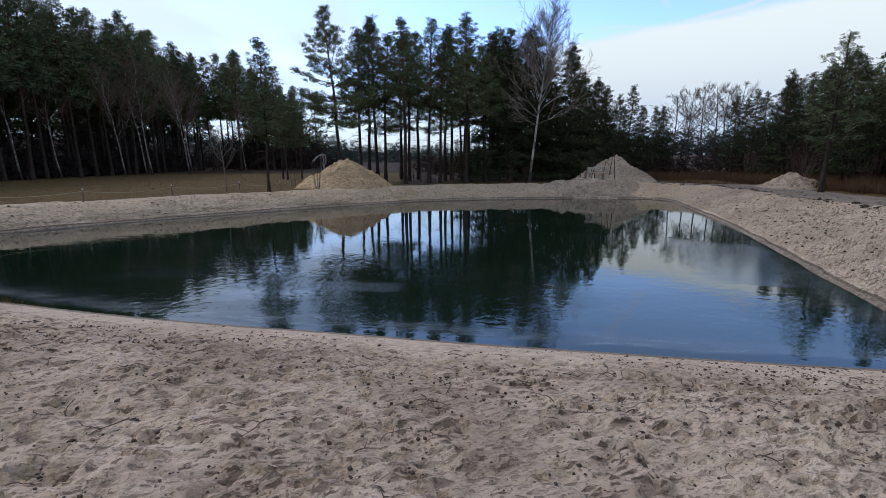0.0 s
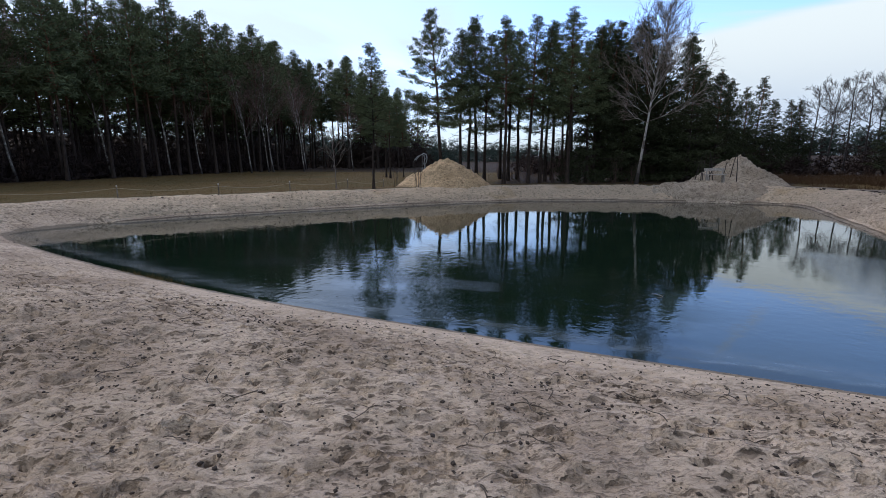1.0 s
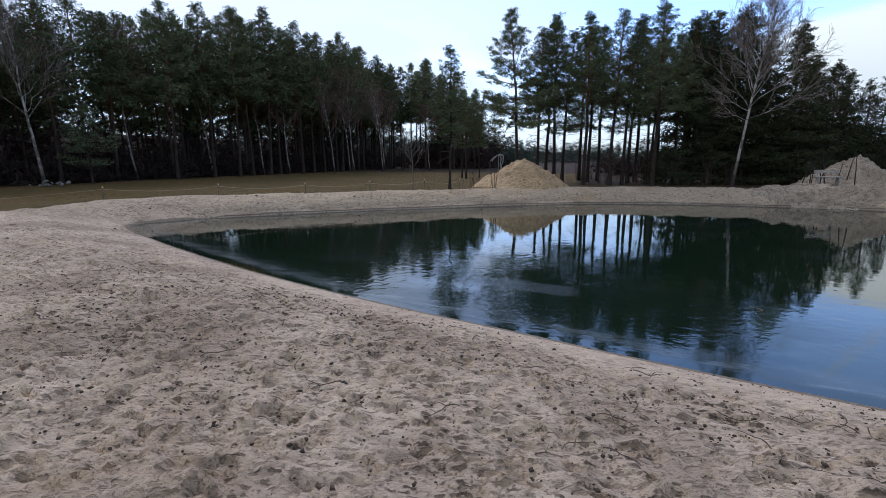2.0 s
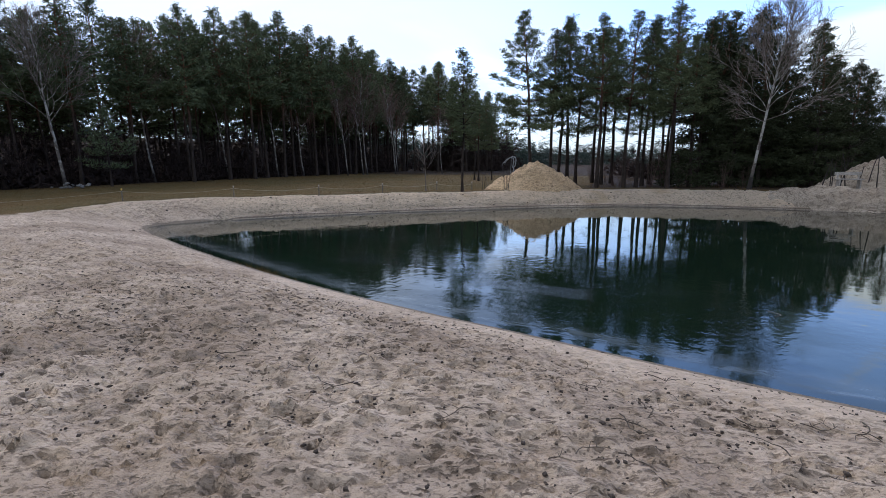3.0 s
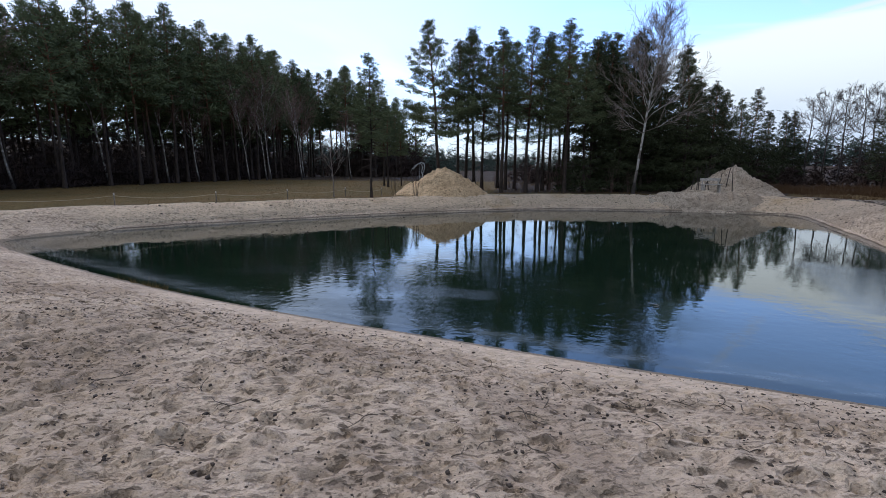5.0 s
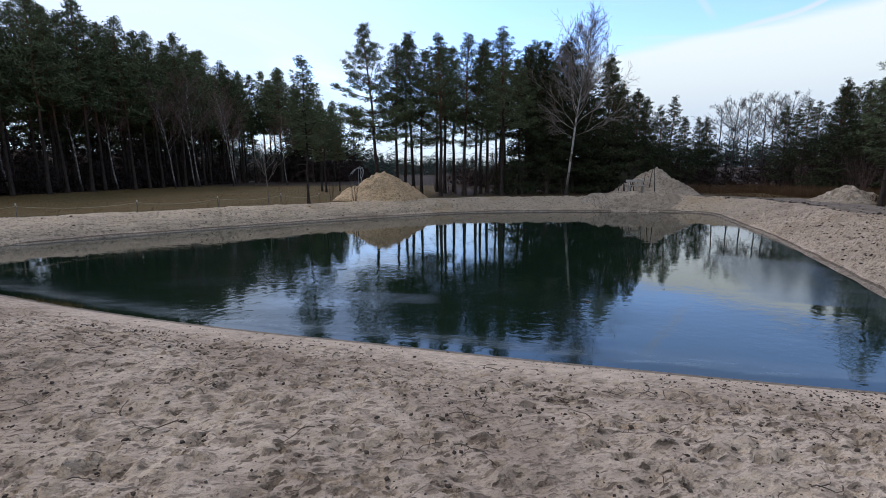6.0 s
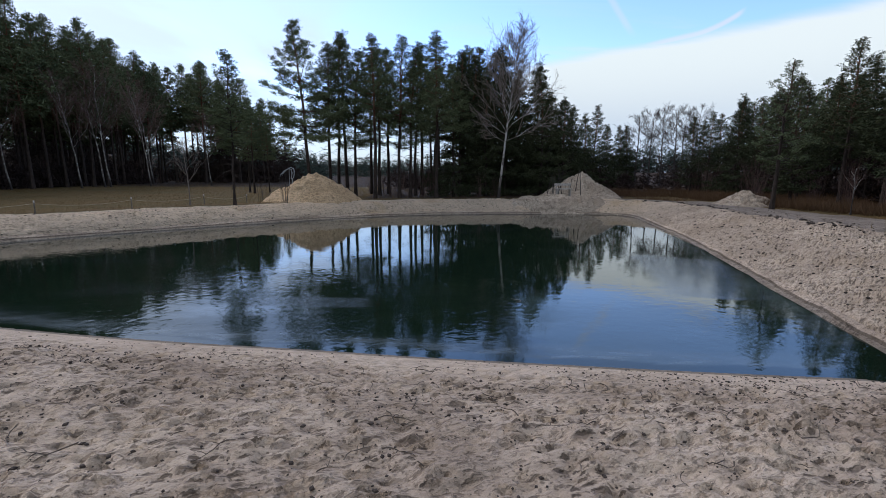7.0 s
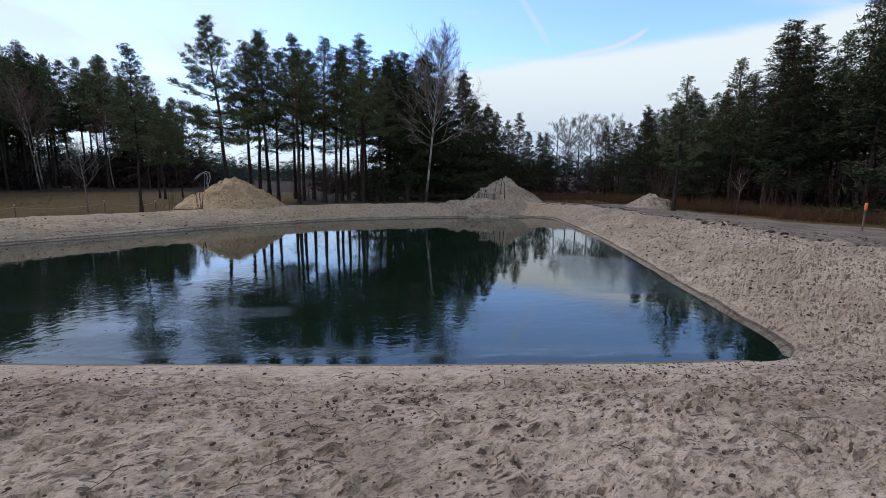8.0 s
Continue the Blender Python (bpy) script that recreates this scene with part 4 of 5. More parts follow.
for n in range(9):
    tall.put(rnd.uniform(0.8, 6.0), rnd.uniform(36, 42), rnd.uniform(9.6, 11.4), rnd.uniform(0, 360), None, "tall Scots pine with a bare trunk and dark crown", "tree", "pine clump")
for x, y, h in ((-12.3, 37.0, 6.5), (-13.2, 38.6, 6.2), (-11.7, 38.8, 5.2)):
    tall.put(x, y, h, rnd.uniform(0, 360), None, "short pine at the end of the meadow", "tree", "pine clump")
dense = Grove([(10.0, lambda s=s, b=b, r=r, f=f: pine(s, 10.0, b, r, 0.5, form=f, tuft=0.46, needles=SPRUCE_AND_SHADE, blades=19, thin=0.09, spray=0.36, dead=6)) for s, b, r, f in ((111, 0.06, 2.7, "spruce"), (112, 0.14, 2.6, "pine"), (113, 0.1, 2.9, "pine"))])
THICK = [
    (3.4, 33.6, 9.0), (4.3, 35.7, 9.2), (6.5, 37.4, 10.0), (7.4, 37.2, 10.4), (9.1, 38.9, 9.1), (10.2, 38.6, 9.4), (11.9, 40.2, 7.9), (13.4, 41.9, 7.2),
    (15.5, 45.4, 7.4), (16.8, 45.0, 6.8), (18.3, 46.5, 7.5), (20.2, 47.9, 6.0), (23.9, 52.8, 6.5), (24.7, 52.5, 6.4), (5.4, 34.4, 7.6), (8.2, 36.2, 7.8), (11.0, 37.8, 6.8), (14.6, 43.0, 6.0), (9.8, 35.2, 8.2), (6.9, 34.6, 8.6), (12.6, 38.4, 7.0),
]
for n, (x, y, h) in enumerate(THICK):
    dense.put(x, y, h * 1.1, rnd.uniform(0, 360), n % 3, "dense dark spruce with boughs down to the ground", "tree", "dark spruces behind the far bank")

# single trees near the pond
SAPLINGS = ((18.6, 18.4, 2.0, 133), (22.4, 16.0, 2.6, 134))
tagged(stand(pine(121, 6.85, 0.42, 1.2, 0.46, (0, 0), tuft=0.34, blades=24, thin=0.075, girth=0.0066, spray=0.22, gap=0.1, dead=20), -8.35, 22.3), "slim young pine with a sparse crown on the bank crest", "tree")
tagged(stand(bare_tree(131, 9.5, 2.8, (0.95, 0), boughs=26, subs=8, twigs=9, first=0.48, twig=GREY_TWIGS, girth=0.0074, rise=1.6, wob=0.005, fine_r=0.004, limbs=((0.42, 178, 2.9, 1.7), (0.37, 6, 2.9, 0.3), (0.43, 12, 3.1, 0.85), (0.41, 190, 2.0, 0.5), (0.47, -30, 2.9, 1.2), (0.49, 120, 2.6, 1.6), (0.53, 165, 2.9, 1.9), (0.36, 170, 1.5, 0.4), (0.56, 20, 2.8, 1.3))), 5.3, 28.45), "tall leafless birch with white bark and fine crown", "tree")
tagged(stand(pine(122, 7.0, 0.34, 2.0, 0.5, (0.5, 0.2), girth=0.012, tuft=0.28, thin=0.075, blades=20, spray=0.24), 17.45, 21.35), "leaning pine with a dark trunk beside the dirt track", "tree")
tagged(stand(bare_tree(132, 3.2, 0.9, name="birch_sapling", girth=0.007, first=0.35, boughs=12, subs=4, twigs=2, twig=GREY_TWIGS, bark=GREY_TWIGS), -11.0, 23.6), "thin leafless birch sapling in the meadow", "tree")

for x, y, h, seed in SAPLINGS:
    tagged(stand(bare_tree(seed, h, 0.6, name="birch_sapling", girth=0.008, first=0.45, boughs=6, subs=3, twigs=1, twig=TWIGS, fine_r=0.002), x, y), "thin leafless birch sapling in the dry grass", "tree", "saplings by the track")

# alders far behind the track
alder = Grove([(8.6, lambda s=s: bare_tree(s, 8.6, 2.6, name="alder_tree", bark=ALDER, twig=ALDER, first=0.42, boughs=16, subs=7, twigs=5, rise=0.7, fine_r=0.007, girth=0.0105)) for s in (141, 142)])
for n, (x, y, h) in enumerate(((25.5, 52.0, 8.3), (26.7, 51.5, 8.5), (27.8, 50.9, 8.6), (29.0, 50.2, 8.8), (28.2, 47.5, 8.0), (30.5, 49.0, 8.6))):
    alder.put(x, y, h, n * 70.0, n % 2, "leafless alder with a rounded twiggy crown", "tree", "alders behind the track")

# the pine wood along the meadow
wood = Grove([(14.0, lambda s=s, b=b: pine(s, 14.0, b, r, 0.66, tuft=0.58, blades=18, girth=0.0085, thin=0.09, spray=0.5, dead=24, rings=3)) for s, b, r in ((151, 0.46, 3.0), (152, 0.54, 2.7), (153, 0.42, 3.1), (154, 0.5, 2.6), (155, 0.48, 2.9))])
inner = Grove([(14.0, lambda s=s, b=b: pine(s, 14.0, b, 3.1, 1.0, tuft=0.85, blades=10, girth=0.009, thin=0.14, spray=0.9, arms=4, dead=6, rings=2)) for s, b in ((156, 0.3), (157, 0.42), (158, 0.34))])
for row in range(7):
    for k in range(37):
        y = -8 + k * 2.35 + rnd.uniform(-0.9, 0.9)
        if row > 1 and k % 3 == row % 3:
            continue
        edge = -35.5 - 1.5 * math.sin(y * 0.11) + (0.25 * (y - 62) if y > 62 else 0)
        x = edge - row * 2.8 + rnd.uniform(-1.2, 1.2)
        if row > 3 and (k + row) % 2:
            continue
        h = 12.2 + 3.6 * min(1, max(0, (y - 18) / 22)) + 1.1 * min(1, max(0, (y - 50) / 10)) + rnd.uniform(-1.5, 0.7)
        (wood if row < 2 else inner).put(x, y, h, rnd.uniform(0, 360), None, "tall pine of a dense wood along the meadow", "tree", "pine wood along the meadow")
for n in range(7):
    x, y = -31 + n * 1.25 + rnd.uniform(-0.8, 0.8), 72 + rnd.uniform(-3, 6) - abs(n - 4) * 0.6
    inner.put(x + rnd.uniform(-1, 1), y + 5, 15.4 - 0.6 * n, rnd.uniform(0, 360), None, "tall pine of a dense wood along the meadow", "tree", "pine wood along the meadow")
    inner.put(x + rnd.uniform(-1, 1), y + 9, 15.4 - 0.6 * n, rnd.uniform(0, 360), None, "tall pine of a dense wood along the meadow", "tree", "pine wood along the meadow")
    wood.put(x, y, 16.7 - 0.7 * n + rnd.uniform(-1, 1), rnd.uniform(0, 360), None, "tall pine of a dense wood along the meadow", "tree", "pine wood along the meadow")

# the pine wood beyond the track
# front pines wear the dark needles: the wood's shade is put into their colour
shady = Grove([(10.0, lambda s=s, b=b: pine(s, 10.0, b, 2.3, 0.52, tuft=0.44, needles=SPRUCE_AND_SHADE, blades=17, thin=0.085, spray=0.36, dead=16, rings=3)) for s, b in ((115, 0.3), (116, 0.38), (117, 0.34))])
for row in range(6):
    for k in range(24):
        y = -9 + k * 2.2 + rnd.uniform(-0.8, 0.8)
        x = 23.2 + 0.0035 * (y - 22) ** 2 + row * 2.8 + rnd.uniform(-1, 1) + max(0, y - 30) * 0.12
        h = 7.5 + rnd.uniform(-0.7, 0.7) + row * 0.28 + max(0, 28 - y) * 0.325 - (0.3 if row == 0 else 0)
        (dense if row == 0 and k % 3 == 1 else (shady if row < 2 else inner)).put(x, y, h, rnd.uniform(0, 360), None, "dark pine of the wood beyond the dirt track", "tree", "pine wood beyond the track")

# white birches along the wood's edge
birches = Grove([(11.0, lambda s=s: bare_tree(s, 11.0, 3.3, (-1.0, -1.1), boughs=16, subs=7, twigs=7, first=0.42, twig=TWIGS, girth=0.0062, rise=1.3, wob=0.02, fine_r=0.006, limbs=((0.38, 40, 3.0, 1.2), (0.46, 230, 3.2, 1.5)))) for s in (161, 162, 163)])
for n, (x, y, h) in enumerate(((-37.0, 26.5, 11.5), (-36.2, 33.4, 11.5), (-35.6, 39.4, 12.0), (-34.8, 42.6, 9.5), (-31.5, 46.4, 10.0), (-31.4, 49.6, 11.0), (-31.0, 49.9, 11.5), (-28.6, 52.8, 10.0), (-36.5, 12.0, 10.0), (-23.5, 56.0, 8.0), (-33.8, 63.0, 13.0))):
    birches.put(x, y, h, 35.0 * math.sin(n * 2.1), n % 3, "slender leafless birch at the wood's edge", "tree", "birches along the wood")
tagged(stand(bare_tree(164, 10.4, 3.7, (-0.45, -0.55), boughs=20, subs=8, twigs=7, first=0.42, twig=GREY_TWIGS, girth=0.0088, rise=1.3, wob=0.014, fine_r=0.006, limbs=((0.4, 50, 3.2, 0.9), (0.42, 230, 3.2, 1.0))), -34.6, 18.6), "stout leafless birch with a broad crown at the wood's edge", "tree", "birches along the wood")
tagged(stand(pine(171, 5.2, 0.28, 2.1, 0.6, tuft=0.4, thin=0.09, spray=0.4), -33.0, 20.5), "small bushy pine at the wood's edge", "tree")

# undergrowth
under = Grove([(2.6, lambda s=s: shrub(s, 2.6, 13)) for s in (181, 182, 183)])
for n in range(46):
    y = -6 + n * 1.75 + rnd.uniform(-0.8, 0.8)
    under.put(-36.2 - rnd.uniform(0, 5) + (0.25 * (y - 62) if y > 62 else 0), y, rnd.uniform(1.6, 3.6), rnd.uniform(0, 360), None, "leafless brown undergrowth shrub under the pines", "shrub", "undergrowth")
for n in range(34):
    x, y = rnd.uniform(-4, 16), rnd.uniform(31, 46)
    under.put(x, y + max(0, x - 8), rnd.uniform(1.2, 2.6), rnd.uniform(0, 360), None, "leafless brown undergrowth shrub under the pines", "shrub", "undergrowth")
for n in range(44):
    y = -4 + n * 1.05 + rnd.uniform(-0.6, 0.6)
    under.put(21.0 + rnd.uniform(0, 3.5) + 0.0035 * (y - 22) ** 2, y, rnd.uniform(1.4, 3.0), rnd.uniform(0, 360), None, "leafless brown undergrowth shrub under the pines", "shrub", "undergrowth")


# ---- far woods, as one mass ----
def far_woods():
    rng = np.random.default_rng(7)
    heap = Heap()
    template = clump(rng, 13, 0.8, 0.09)
    places, scales = [], []
    for x0, y0, x1, y1, h, n in ((-110, 125, 40, 150, 5.2, 230), (-190, 250, 40, 300, 9.0, 200), (30, 270, 260, 170, 15.0, 230), (-72, -40, -74, 90, 6.0, 80), (-70, 95, -20, 110, 7.0, 70), (50, -40, 54, 60, 5.0, 80)):
        for k in range(n):
            f = (k + rng.random()) / n
            x, y = x0 + (x1 - x0) * f + rng.normal(0, 3), y0 + (y1 - y0) * f + rng.normal(0, 4)
            hh = h * rng.uniform(0.75, 1.1)
            m = 13
            s = rng.uniform(0, 1, m)
            pos = np.stack([x + rng.normal(0, 0.13 * h, m) * (1.2 - s), y + rng.normal(0, 1, m), s * hh * 0.9 + on_ground(x, y)], -1)
            places.append(pos), scales.append(h * 0.19 * (1.25 - 0.75 * s))
    heap.tufts(template, np.concatenate(places), np.concatenate(scales), rng)
    return tagged(new("far_woods", heap.mesh("far_woods", [FARWOOD, FARWOOD])), "distant dark conifer woods on the horizon", "woods", kind="stuff")


far_woods()


def thicket(name, label, seed, count, place, h, mat):
    """Dark young growth under the pines, too dense to tell apart."""
    rng = np.random.default_rng(seed)
    template = fan(rng, 10, 1.0, 0.075, 0.5)
    places, scales = [], []
    for _ in range(count):
        x, y = place(rng)
        hh = h * rng.uniform(0.4, 1.15)
        m = 13
        s = rng.uniform(0, 1, m) ** 1.2
        places.append(np.stack([x + rng.normal(0, 0.5, m) * (1.2 - s), y + rng.normal(0, 0.5, m) * (1.2 - s), s * hh * 0.85 + on_ground(x, y)], -1))
        scales.append(0.75 * (1.15 - 0.5 * s) * rng.uniform(0.7, 1.2, m))
    heap = Heap().tufts(template, np.concatenate(places), np.concatenate(scales), rng)
    return tagged(new(name, heap.mesh(name, [mat, mat])), label, "undergrowth", kind="stuff")


# undergrowth made extra tall to block bright slits and darken the wood's inside
thicket("understorey", "dark bare brushwood under the pines, raised to stand for the wood's inner shade", 231, 950, lambda r: (-38 - 17 * r.random() ** 0.7, r.uniform(-10, 84)), 8.4, BRUSHWOOD)
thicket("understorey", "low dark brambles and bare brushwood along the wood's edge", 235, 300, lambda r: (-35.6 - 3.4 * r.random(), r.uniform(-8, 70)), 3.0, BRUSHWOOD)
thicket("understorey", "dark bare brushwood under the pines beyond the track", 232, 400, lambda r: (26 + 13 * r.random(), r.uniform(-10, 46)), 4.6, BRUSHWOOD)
# filler growth, added to close a sky gap where the wood ends
thicket("understorey", "dark bare brushwood added to close a bright gap at the wood's far end", 234, 210, lambda r: (r.uniform(-35, -20), r.uniform(72, 86)), 7.6, BRUSHWOOD)
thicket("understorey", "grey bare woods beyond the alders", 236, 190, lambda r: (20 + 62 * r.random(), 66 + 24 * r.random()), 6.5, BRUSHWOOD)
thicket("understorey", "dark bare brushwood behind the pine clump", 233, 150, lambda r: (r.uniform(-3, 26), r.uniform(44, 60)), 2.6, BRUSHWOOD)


# ---- grasses ----
def grass_mass(name, label, spots, height, mat, seed, blades=7, width=0.035):
    rng = np.random.default_rng(seed)
    template = fan(rng, blades, 1.0, width, 1.6)
    z = ground_height(spots[:, 0], spots[:, 1])
    heap = Heap().tufts(template, np.c_[spots, z - 0.02], height * rng.uniform(0.5, 1.25, len(spots)), rng)
    return tagged(new(name, heap.mesh(name, [mat, mat])), label, "grass", kind="stuff")


def scatter(seed, n, x0, x1, y0, y1, keep):
    rng = np.random.default_rng(seed)
    x, y = rng.uniform(x0, x1, n), rng.uniform(y0, y1, n)
    d, w = shore_distance(x, y)
    ok = keep(x, y, d, w, field(x, y, 0.5, seed))
    return np.stack([x[ok], y[ok]], -1)


grass_mass("meadow_grass", "short dry brown meadow grass behind the bank", scatter(201, 17000, -36, 13, 8, 60, lambda x, y, d, w, f: (d > w + 0.7 + 0.3 * f) & ((y > 12 - 0.4 * (x + 20)) | (x < -20.5)) & (f > -0.9)), 0.14, DRY, 202, 6)
grass_mass("dry_reeds", "tall dry brown grass between track and wood", scatter(211, 16000, 17.5, 27, 0, 34, lambda x, y, d, w, f: (x > 18.6 + 0.5 * f + 0.18 * (16 - y).clip(0)) & (f > -0.6)), 0.62, REED, 212, 7, 0.014)
grass_mass("dry_reeds", "dry reddish grass behind the sand heaps", scatter(221, 5000, 12, 26, 28, 44, lambda x, y, d, w, f: f > -0.5), 0.55, REED, 222, 7, 0.016)


# ---- fence of short posts with a slack rope ----
def fence():
    root = tagged(new("rope_fence"), "low fence of short wooden posts with slack pale rope", "fence")
    spots = [(-23.3, 8.2), (-19.35, 12.3), (-16.4, 15.2), (-13.93, 17.9), (-12.05, 20.6), (-10.2, 23.3), (-8.9, 25.4)]
    tops = []
    for n, (x, y) in enumerate(spots):
        z = on_ground(x, y)
        h = 0.42 if n else 0.12
        post = Heap().tube([(x, y, z - 0.1), (x + 0.01, y, z + h * 0.5), (x, y + 0.01, z + h)], (0.024, 0.023, 0.021), 7)
        ob = part("post", post.mesh("post", [POSTWOOD]), root)
        cap = Heap().tube([(x, y + 0.01, z + h), (x, y + 0.01, z + h + 0.07), (x, y + 0.01, z + h + 0.075)], (0.026, 0.026, 0.003), 7)
        part("cap", cap.mesh("cap", [YELLOW if n == 1 else PALEWOOD]), ob)
        tops.append(np.array([x, y, z + h - 0.04]))
    for a, b in zip(tops, tops[1:]):
        u = np.linspace(0, 1, 14)
        sag = 0.13 if a[2] > 0.3 else 0.05
        path = a + (b - a) * u[:, None] - np.array([0, 0, 1]) * (sag * 4 * u * (1 - u))[:, None]
        part("rope", Heap().tube(path, np.full(14, 0.008), 5).mesh("rope", [ROPE]), root)


fence()


# ---- small built things ----
def marker_post(x, y):
    z = on_ground(x, y)
    root = tagged(new("marker_post"), "thin wooden marker post with a bright orange top", "post")
    root.location = (x, y, z)
    part("stake", Heap().tube([(0, 0, -0.1), (0.03, 0, 0.5), (0.05, 0, 0.95)], (0.03, 0.03, 0.028), 6).mesh("stake", [POSTWOOD]), root)
    part("flag", Heap().tube([(0.035, 0, 0.70), (0.04, 0, 0.72), (0.05, 0, 0.94), (0.05, 0, 0.955)], (0.032, 0.045, 0.045, 0.01), 8).mesh("flag", [ORANGE]), root, "orange tape wrapping")


marker_post(17.2, 11.95)


def box(a, b, soft=0.006):
    bm = bmesh.new()
    bmesh.ops.create_cube(bm, size=1)
    lo, hi = np.array(a), np.array(b)
    for v in bm.verts:
        v.co = Vector((lo + (np.array(v.co) + 0.5) * (hi - lo)).tolist())
    bmesh.ops.bevel(bm, geom=bm.edges[:], offset=soft, segments=1, affect="EDGES")
    me = bpy.data.meshes.new("board")
    bm.to_mesh(me)
    bm.free()
    return me


def bench(x, y, turn):
    root = tagged(new("bench"), "plain pale wooden bench in front of the sand heap", "bench")
    root.matrix_basis = Matrix.Translation((x, y, on_ground(x, y) + 0.17)) @ pose(0, 0, 0, 0, 0, turn)
    for name, a, b in (("seat", (-0.55, -0.16, 0.40), (0.55, 0.16, 0.45)), ("leg", (-0.46, -0.14, -0.3), (-0.40, 0.14, 0.40)), ("leg", (0.40, -0.14, -0.3), (0.46, 0.14, 0.40)), ("backrest", (-0.55, 0.15, 0.62), (0.55, 0.19, 0.76)), ("stay", (-0.46, 0.10, 0.44), (-0.40, 0.15, 0.76)), ("stay", (0.40, 0.10, 0.44), (0.46, 0.15, 0.76))):
        me = box(a, b)
        me.materials.append(PALEWOOD)
        part(name, me, root)


bench(9.4, 28.4, 8)


def poles(x, y, seed):
    """Slim dark stems in a loose clump."""
    rng = np.random.default_rng(seed)
    root = tagged(new("bare_shrub"), "loose clump of slim dark upright stems", "shrub")
    root.location = (x, y, on_ground(x, y))
    for k in range(9):
        bx, by = rng.normal(0, 0.55), rng.normal(0, 0.2)
        h = rng.uniform(1.2, 2.0)
        tip = np.array([bx + rng.normal(0, 0.25), by + rng.normal(0, 0.2), h])
        u = np.linspace(0, 1, 5)[:, None]
        path = np.array([bx, by, -0.05]) * (1 - u) + tip * u + rng.normal(0, 0.02, (5, 3)) * u
        part("stem", Heap().tube(path, np.linspace(0.03, 0.013, 5), 6).mesh("stem", [ALDER]), root)


poles(9.35, 28.8, 3)
tagged(stand(shrub(191, 1.5, 6, mat=ALDER, spread=0.25), -6.55, 24.35), "small leafless shrub of a few dark stems by the heap", "shrub")
tagged(stand(shrub(192, 1.3, 3, mat=ALDER, spread=0.1), -8.0, 25.0), "small leafless shrub of a few dark stems by the heap", "shrub")


def timber_frame(x, y):
    """A pale bent frame that shows behind the first heap."""
    root = tagged(new("arched_frame"), "pale grey weathered bent pole frame behind the sand heap", "garden arch")
    root.matrix_basis = Matrix.Translation((x, y, on_ground(x, y)))
    arch = np.array([(-0.46, -0.1, 1.38), (-0.42, -0.1, 1.52), (-0.2, -0.06, 1.76), (0.06, -0.02, 1.9), (0.22, 0, 1.84), (0.27, 0, 1.62), (0.2, 0, 1.25)])
    for shift in (-0.09, 0.09):
        part("arch", Heap().tube(arch + (shift * 0.6, shift, shift * 0.4), (0.02, 0.026, 0.03, 0.03, 0.034, 0.036, 0.03), 6).mesh("arch", [GREYMETAL]), root)
    for n in range(1, 7):
        part("rung", Heap().tube([arch[n] + (-0.06, -0.1, -0.04), arch[n] + (0, 0, 0.01), arch[n] + (0.06, 0.1, 0.04)], (0.016, 0.018, 0.016), 5).mesh("rung", [GREYMETAL]), root)
    for a, b, r in (((0.14, 0, -0.05), (0.2, 0, 1.27), 0.045), ((-0.05, 0, -0.05), (0.03, -0.02, 1.82), 0.018)):
        a, b = np.array(a), np.array(b)
        part("leg", Heap().tube([a, (a + b) / 2 + (0.02, 0, 0), b], (r, r, r * 0.9), 7).mesh("leg", [GREYMETAL]), root)


timber_frame(-7.8, 30.0)


def stone_heap(x, y):
    rng = np.random.default_rng(77)
    root = tagged(new("stone_heap"), "low heap of pale field stones at the wood's edge", "stones")
    root.location = (x, y, on_ground(x, y))
    for k in range(22):
        bm = bmesh.new()
        bmesh.ops.create_icosphere(bm, subdivisions=1, radius=0.5)
        s = rng.uniform(0.12, 0.26)
        off = np.array([rng.normal(0, 0.6), rng.normal(0, 0.4), 0])
        off[2] = max(0.08, 0.4 - abs(off[0]) * 0.3) * rng.uniform(0.2, 1)
        for v in bm.verts:
            v.co = Vector((v.co.x * s * 1.2, v.co.y * s, v.co.z * s * 0.7)) * rng.uniform(0.85, 1.15) + Vector(off.tolist())
        me = bpy.data.meshes.new("stone")
        bm.to_mesh(me)
        bm.free()
        me.materials.append(STONE)
        part("stone", me, root)


stone_heap(-33.0, 18.1)


# ---- litter on the sand ----
def stick_mesh(seed):
    rng = np.random.default_rng(seed)
    heap = Heap()
    l = rng.uniform(0.08, 0.3)
    u = np.linspace(-0.5, 0.5, 7)
    path = np.stack([u * l, 0.16 * l * np.sin(u * rng.uniform(2, 6) + rng.uniform(0, 6)), 0.006 + 0.012 * np.abs(np.sin(u * 5))], -1)
    heap.tube(path, np.linspace(0.004, 0.0014, 7), 5)
    for _ in range(rng.integers(0, 4)):
        q = path[rng.integers(2, 6)]
        e = np.array([rng.normal(0.6, 0.3), rng.choice((-1, 1)) * rng.uniform(0.3, 0.8), 0.08]) * l * 0.3
        heap.tube([q, q + e * 0.5 + (0, 0, 0.004), q + e], (0.003, 0.0025, 0.0015), 4)
    return heap.mesh("twig", [STICK])


meshes = [stick_mesh(300 + k) for k in range(14)]
rnd = random.Random(9)
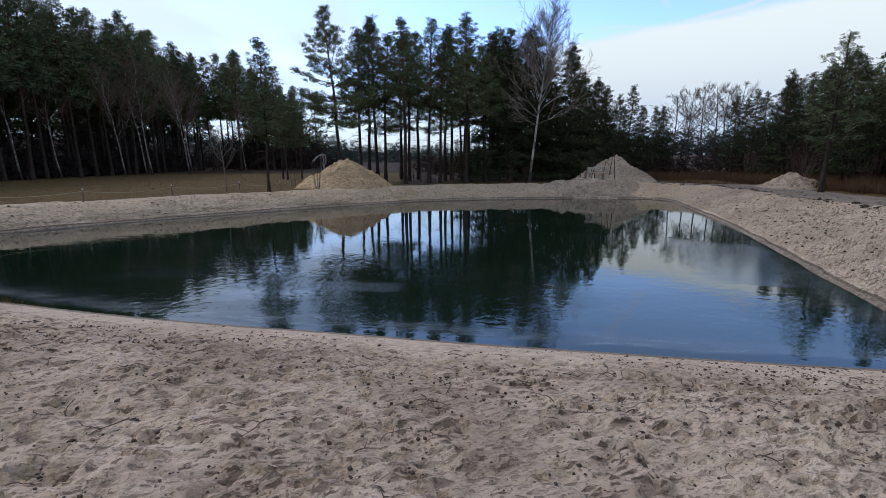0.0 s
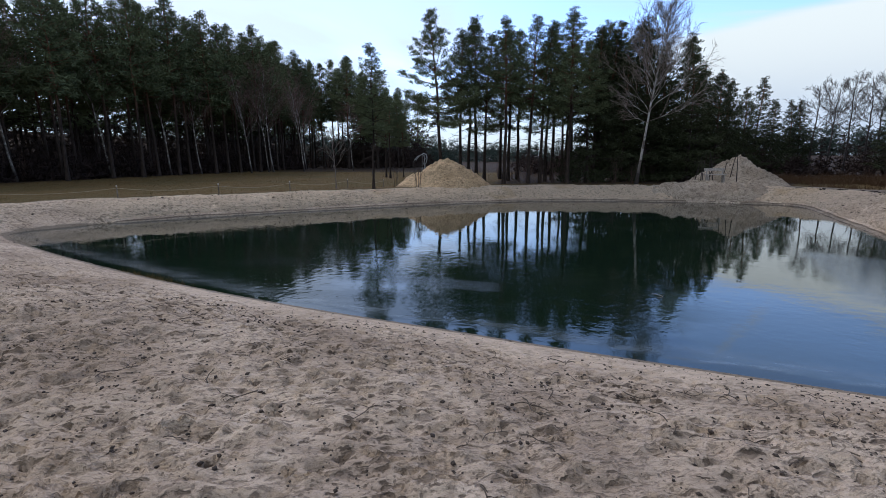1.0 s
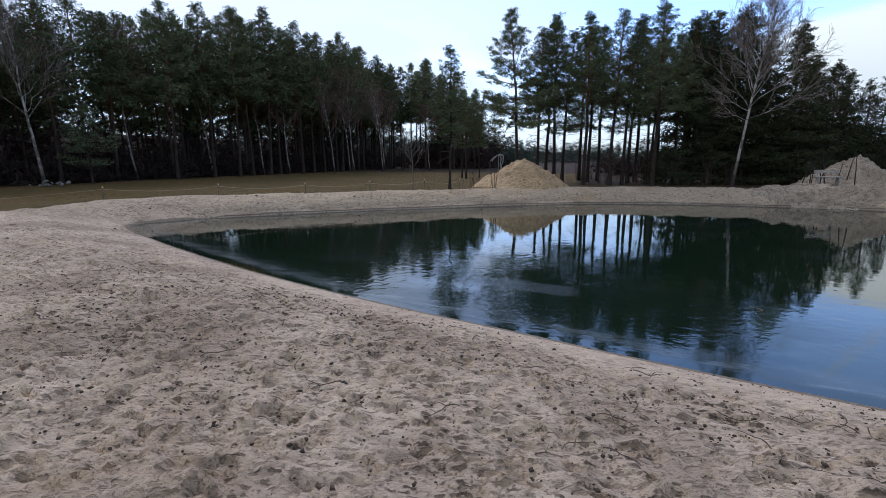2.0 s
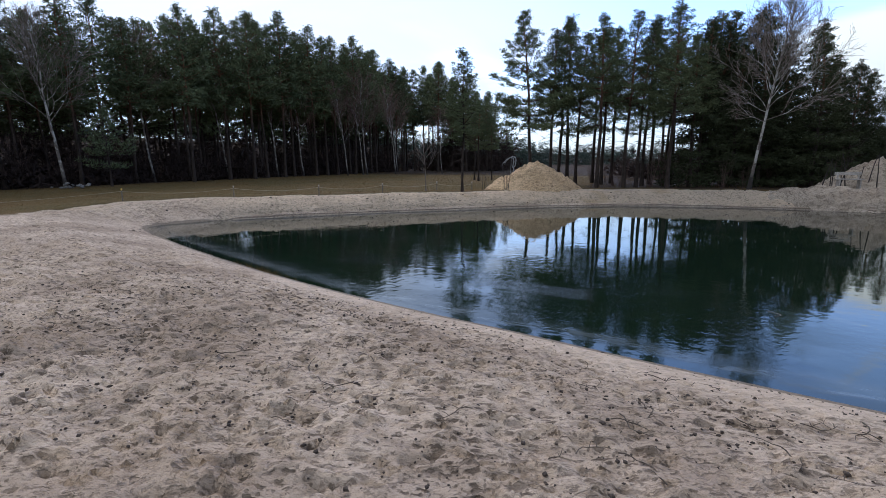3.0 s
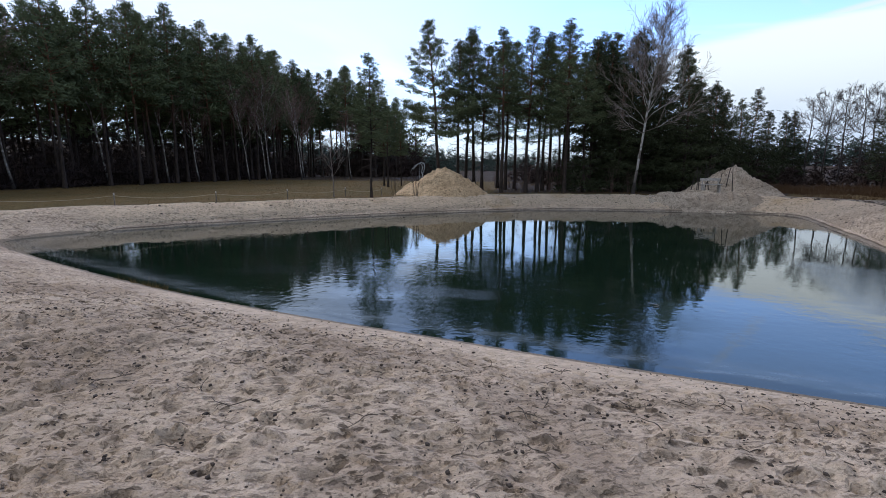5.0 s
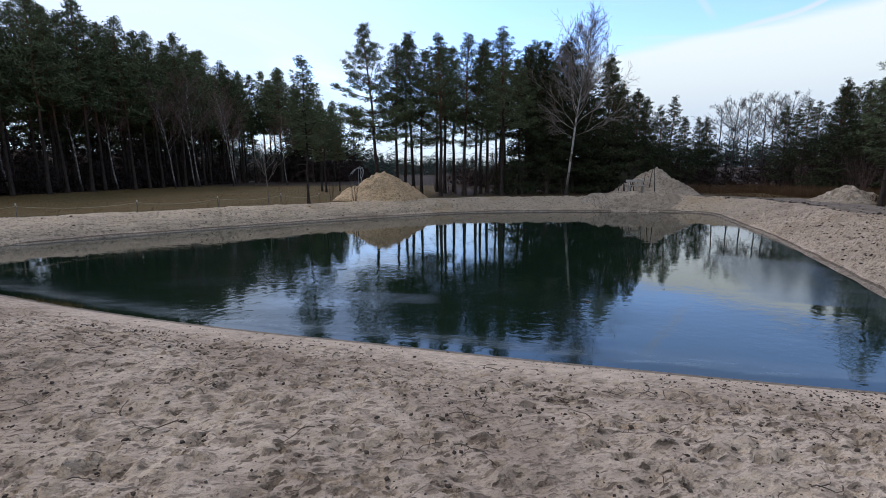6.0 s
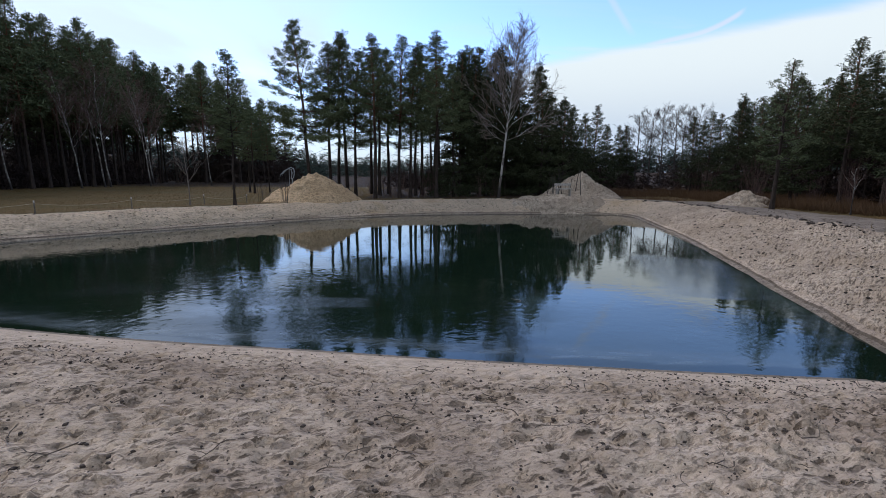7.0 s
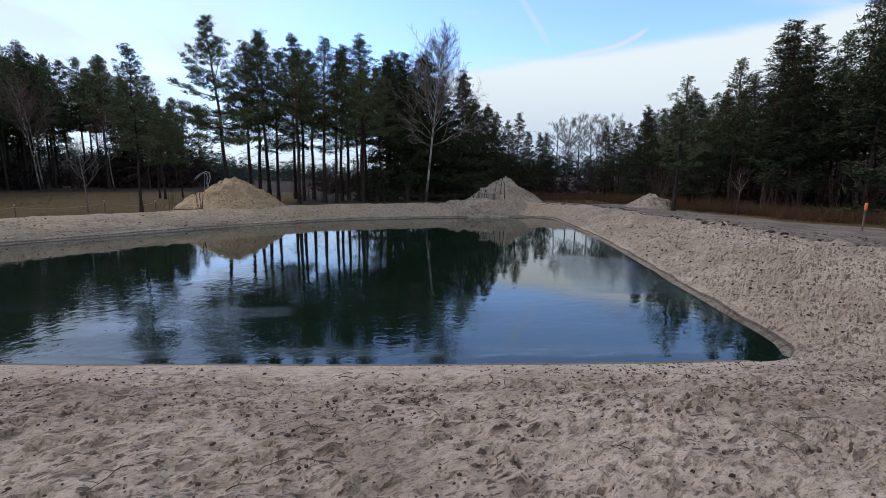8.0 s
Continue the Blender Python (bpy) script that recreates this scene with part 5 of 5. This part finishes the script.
for n in range(230):
    x = rnd.uniform(-7.5, 8.5)
    y = 1.7 + 3.0 * rnd.random() + 0.12 * max(0, -x)
    ob = tagged(new("twig", meshes[n % 14]), "thin dry brown twig lying on the sand", "twig", "twigs on the sand")
    ob.matrix_basis = Matrix.Translation((x, y, on_ground(x, y) + 0.004)) @ pose(0, 0, 0, rnd.uniform(-5, 5), rnd.uniform(-5, 5), rnd.uniform(0, 360)) @ Matrix.Scale(rnd.uniform(0.7, 1.3), 4)


def clods():
    """Small dark lumps of soil and bark strewn over the sand."""
    rng = np.random.default_rng(15)
    def lump(bm):
        bmesh.ops.triangulate(bm, faces=bm.faces[:])
        t = np.array([[v.co[:] for v in f.verts] for f in bm.faces]).reshape(-1, 3)
        bm.free()
        return t * (1.25, 0.9, 0.6) * (1 + 0.25 * np.sin(t[:, [1]] * 4 + t[:, [0]] * 3 + t[:, [2]] * 5))

    bm = bmesh.new()
    bmesh.ops.create_uvsphere(bm, u_segments=4, v_segments=3, radius=1)
    grain = lump(bm)
    bm = bmesh.new()
    bmesh.ops.create_icosphere(bm, subdivisions=1, radius=1)
    tri = lump(bm)
    n = 14000
    x, y = rng.uniform(-9, 9.5, n), 1.4 + 4.0 * rng.random(n) + rng.uniform(0, 1.6, n) * (rng.random(n) < 0.3)
    d, w = shore_distance(x, y)
    thick = field(x, y, 1.3, 16)
    ok = (d > 0.15) & (rng.random(n) < 0.45 + 0.35 * thick)
    x, y = x[ok], y[ok]
    size = 0.004 + 0.013 * rng.random(len(x)) ** 5 + 0.004 * rng.random(len(x))
    heap = Heap().tufts(grain, np.c_[x, y, ground_height(x, y) + size * 0.25], size, rng)
    tagged(new("soil_crumbs", heap.mesh("soil_crumbs", [CLOD, CLOD])), "small dark crumbs of soil and bark on the sand", "crumbs", kind="stuff")
    # clods along the track's edge and over the dug slopes
    n = 9000
    x, y = rng.uniform(6.5, 16, n), rng.uniform(3, 27, n)
    d, w = shore_distance(x, y)
    ridge = np.exp(-((d - w * 1.12 - 0.35 * field(x, y, 0.8, 17)) ** 2) * 14)
    ok = (d > 0.35) & (d < w + 3.5) & (rng.random(n) < 0.22 + 0.75 * ridge)
    x, y, ridge = x[ok], y[ok], ridge[ok]
    size = (0.010 + 0.025 * rng.random(len(x)) ** 3) * (1 + 2.0 * ridge * rng.random(len(x)))
    heap = Heap().tufts(tri, np.c_[x, y, ground_height(x, y) + size * 0.3], size, rng)
    tagged(new("soil_clods", heap.mesh("soil_clods", [CLOD, CLOD])), "dark soil clods strewn along the track's edge", "clods", kind="stuff")
    n = 4000
    x, y = rng.uniform(-17, 13, n), rng.uniform(9, 29, n)
    d, w = shore_distance(x, y)
    ok = (d > 0.2) & (d < w + 0.3) & (rng.random(n) < 0.5 + 0.5 * field(x, y, 1.1, 18))
    x, y = x[ok], y[ok]
    size = 0.015 + 0.03 * rng.random(len(x)) ** 3
    heap = Heap().tufts(tri, np.c_[x, y, ground_height(x, y) + size * 0.3], size, rng)
    tagged(new("bank_crumbs", heap.mesh("bank_crumbs", [CLOD, CLOD])), "dark crumbs of soil on the pale bank", "crumbs", kind="stuff")


clods()


def frozen_twig(x, y):
    u = np.linspace(0, 1, 12)
    path = np.stack([x + 0.09 * np.sin(u * 4.2) + 0.05 * u, y + 0.26 * (u - 0.5), np.full(12, WATER + 0.008)], -1)
    return tagged(new("twig", Heap().tube(path, np.linspace(0.007, 0.004, 12), 5).mesh("twig", [POSTWOOD])), "pale bent twig frozen into the ice", "twig")


frozen_twig(1.88, 8.05)
rng = np.random.default_rng(21)
spots = np.stack([-7.35 + rng.normal(0, 0.55, 40), 7.32 + rng.normal(0, 0.05, 40)], -1)
spots[:, 1] -= (spots[:, 0] + 7.35) * 0.3 + 0.03
grass_mass("shore_grass", "few pale dry grass tufts at the water's edge", spots, 0.16, DRY, 22, 6, 0.03)
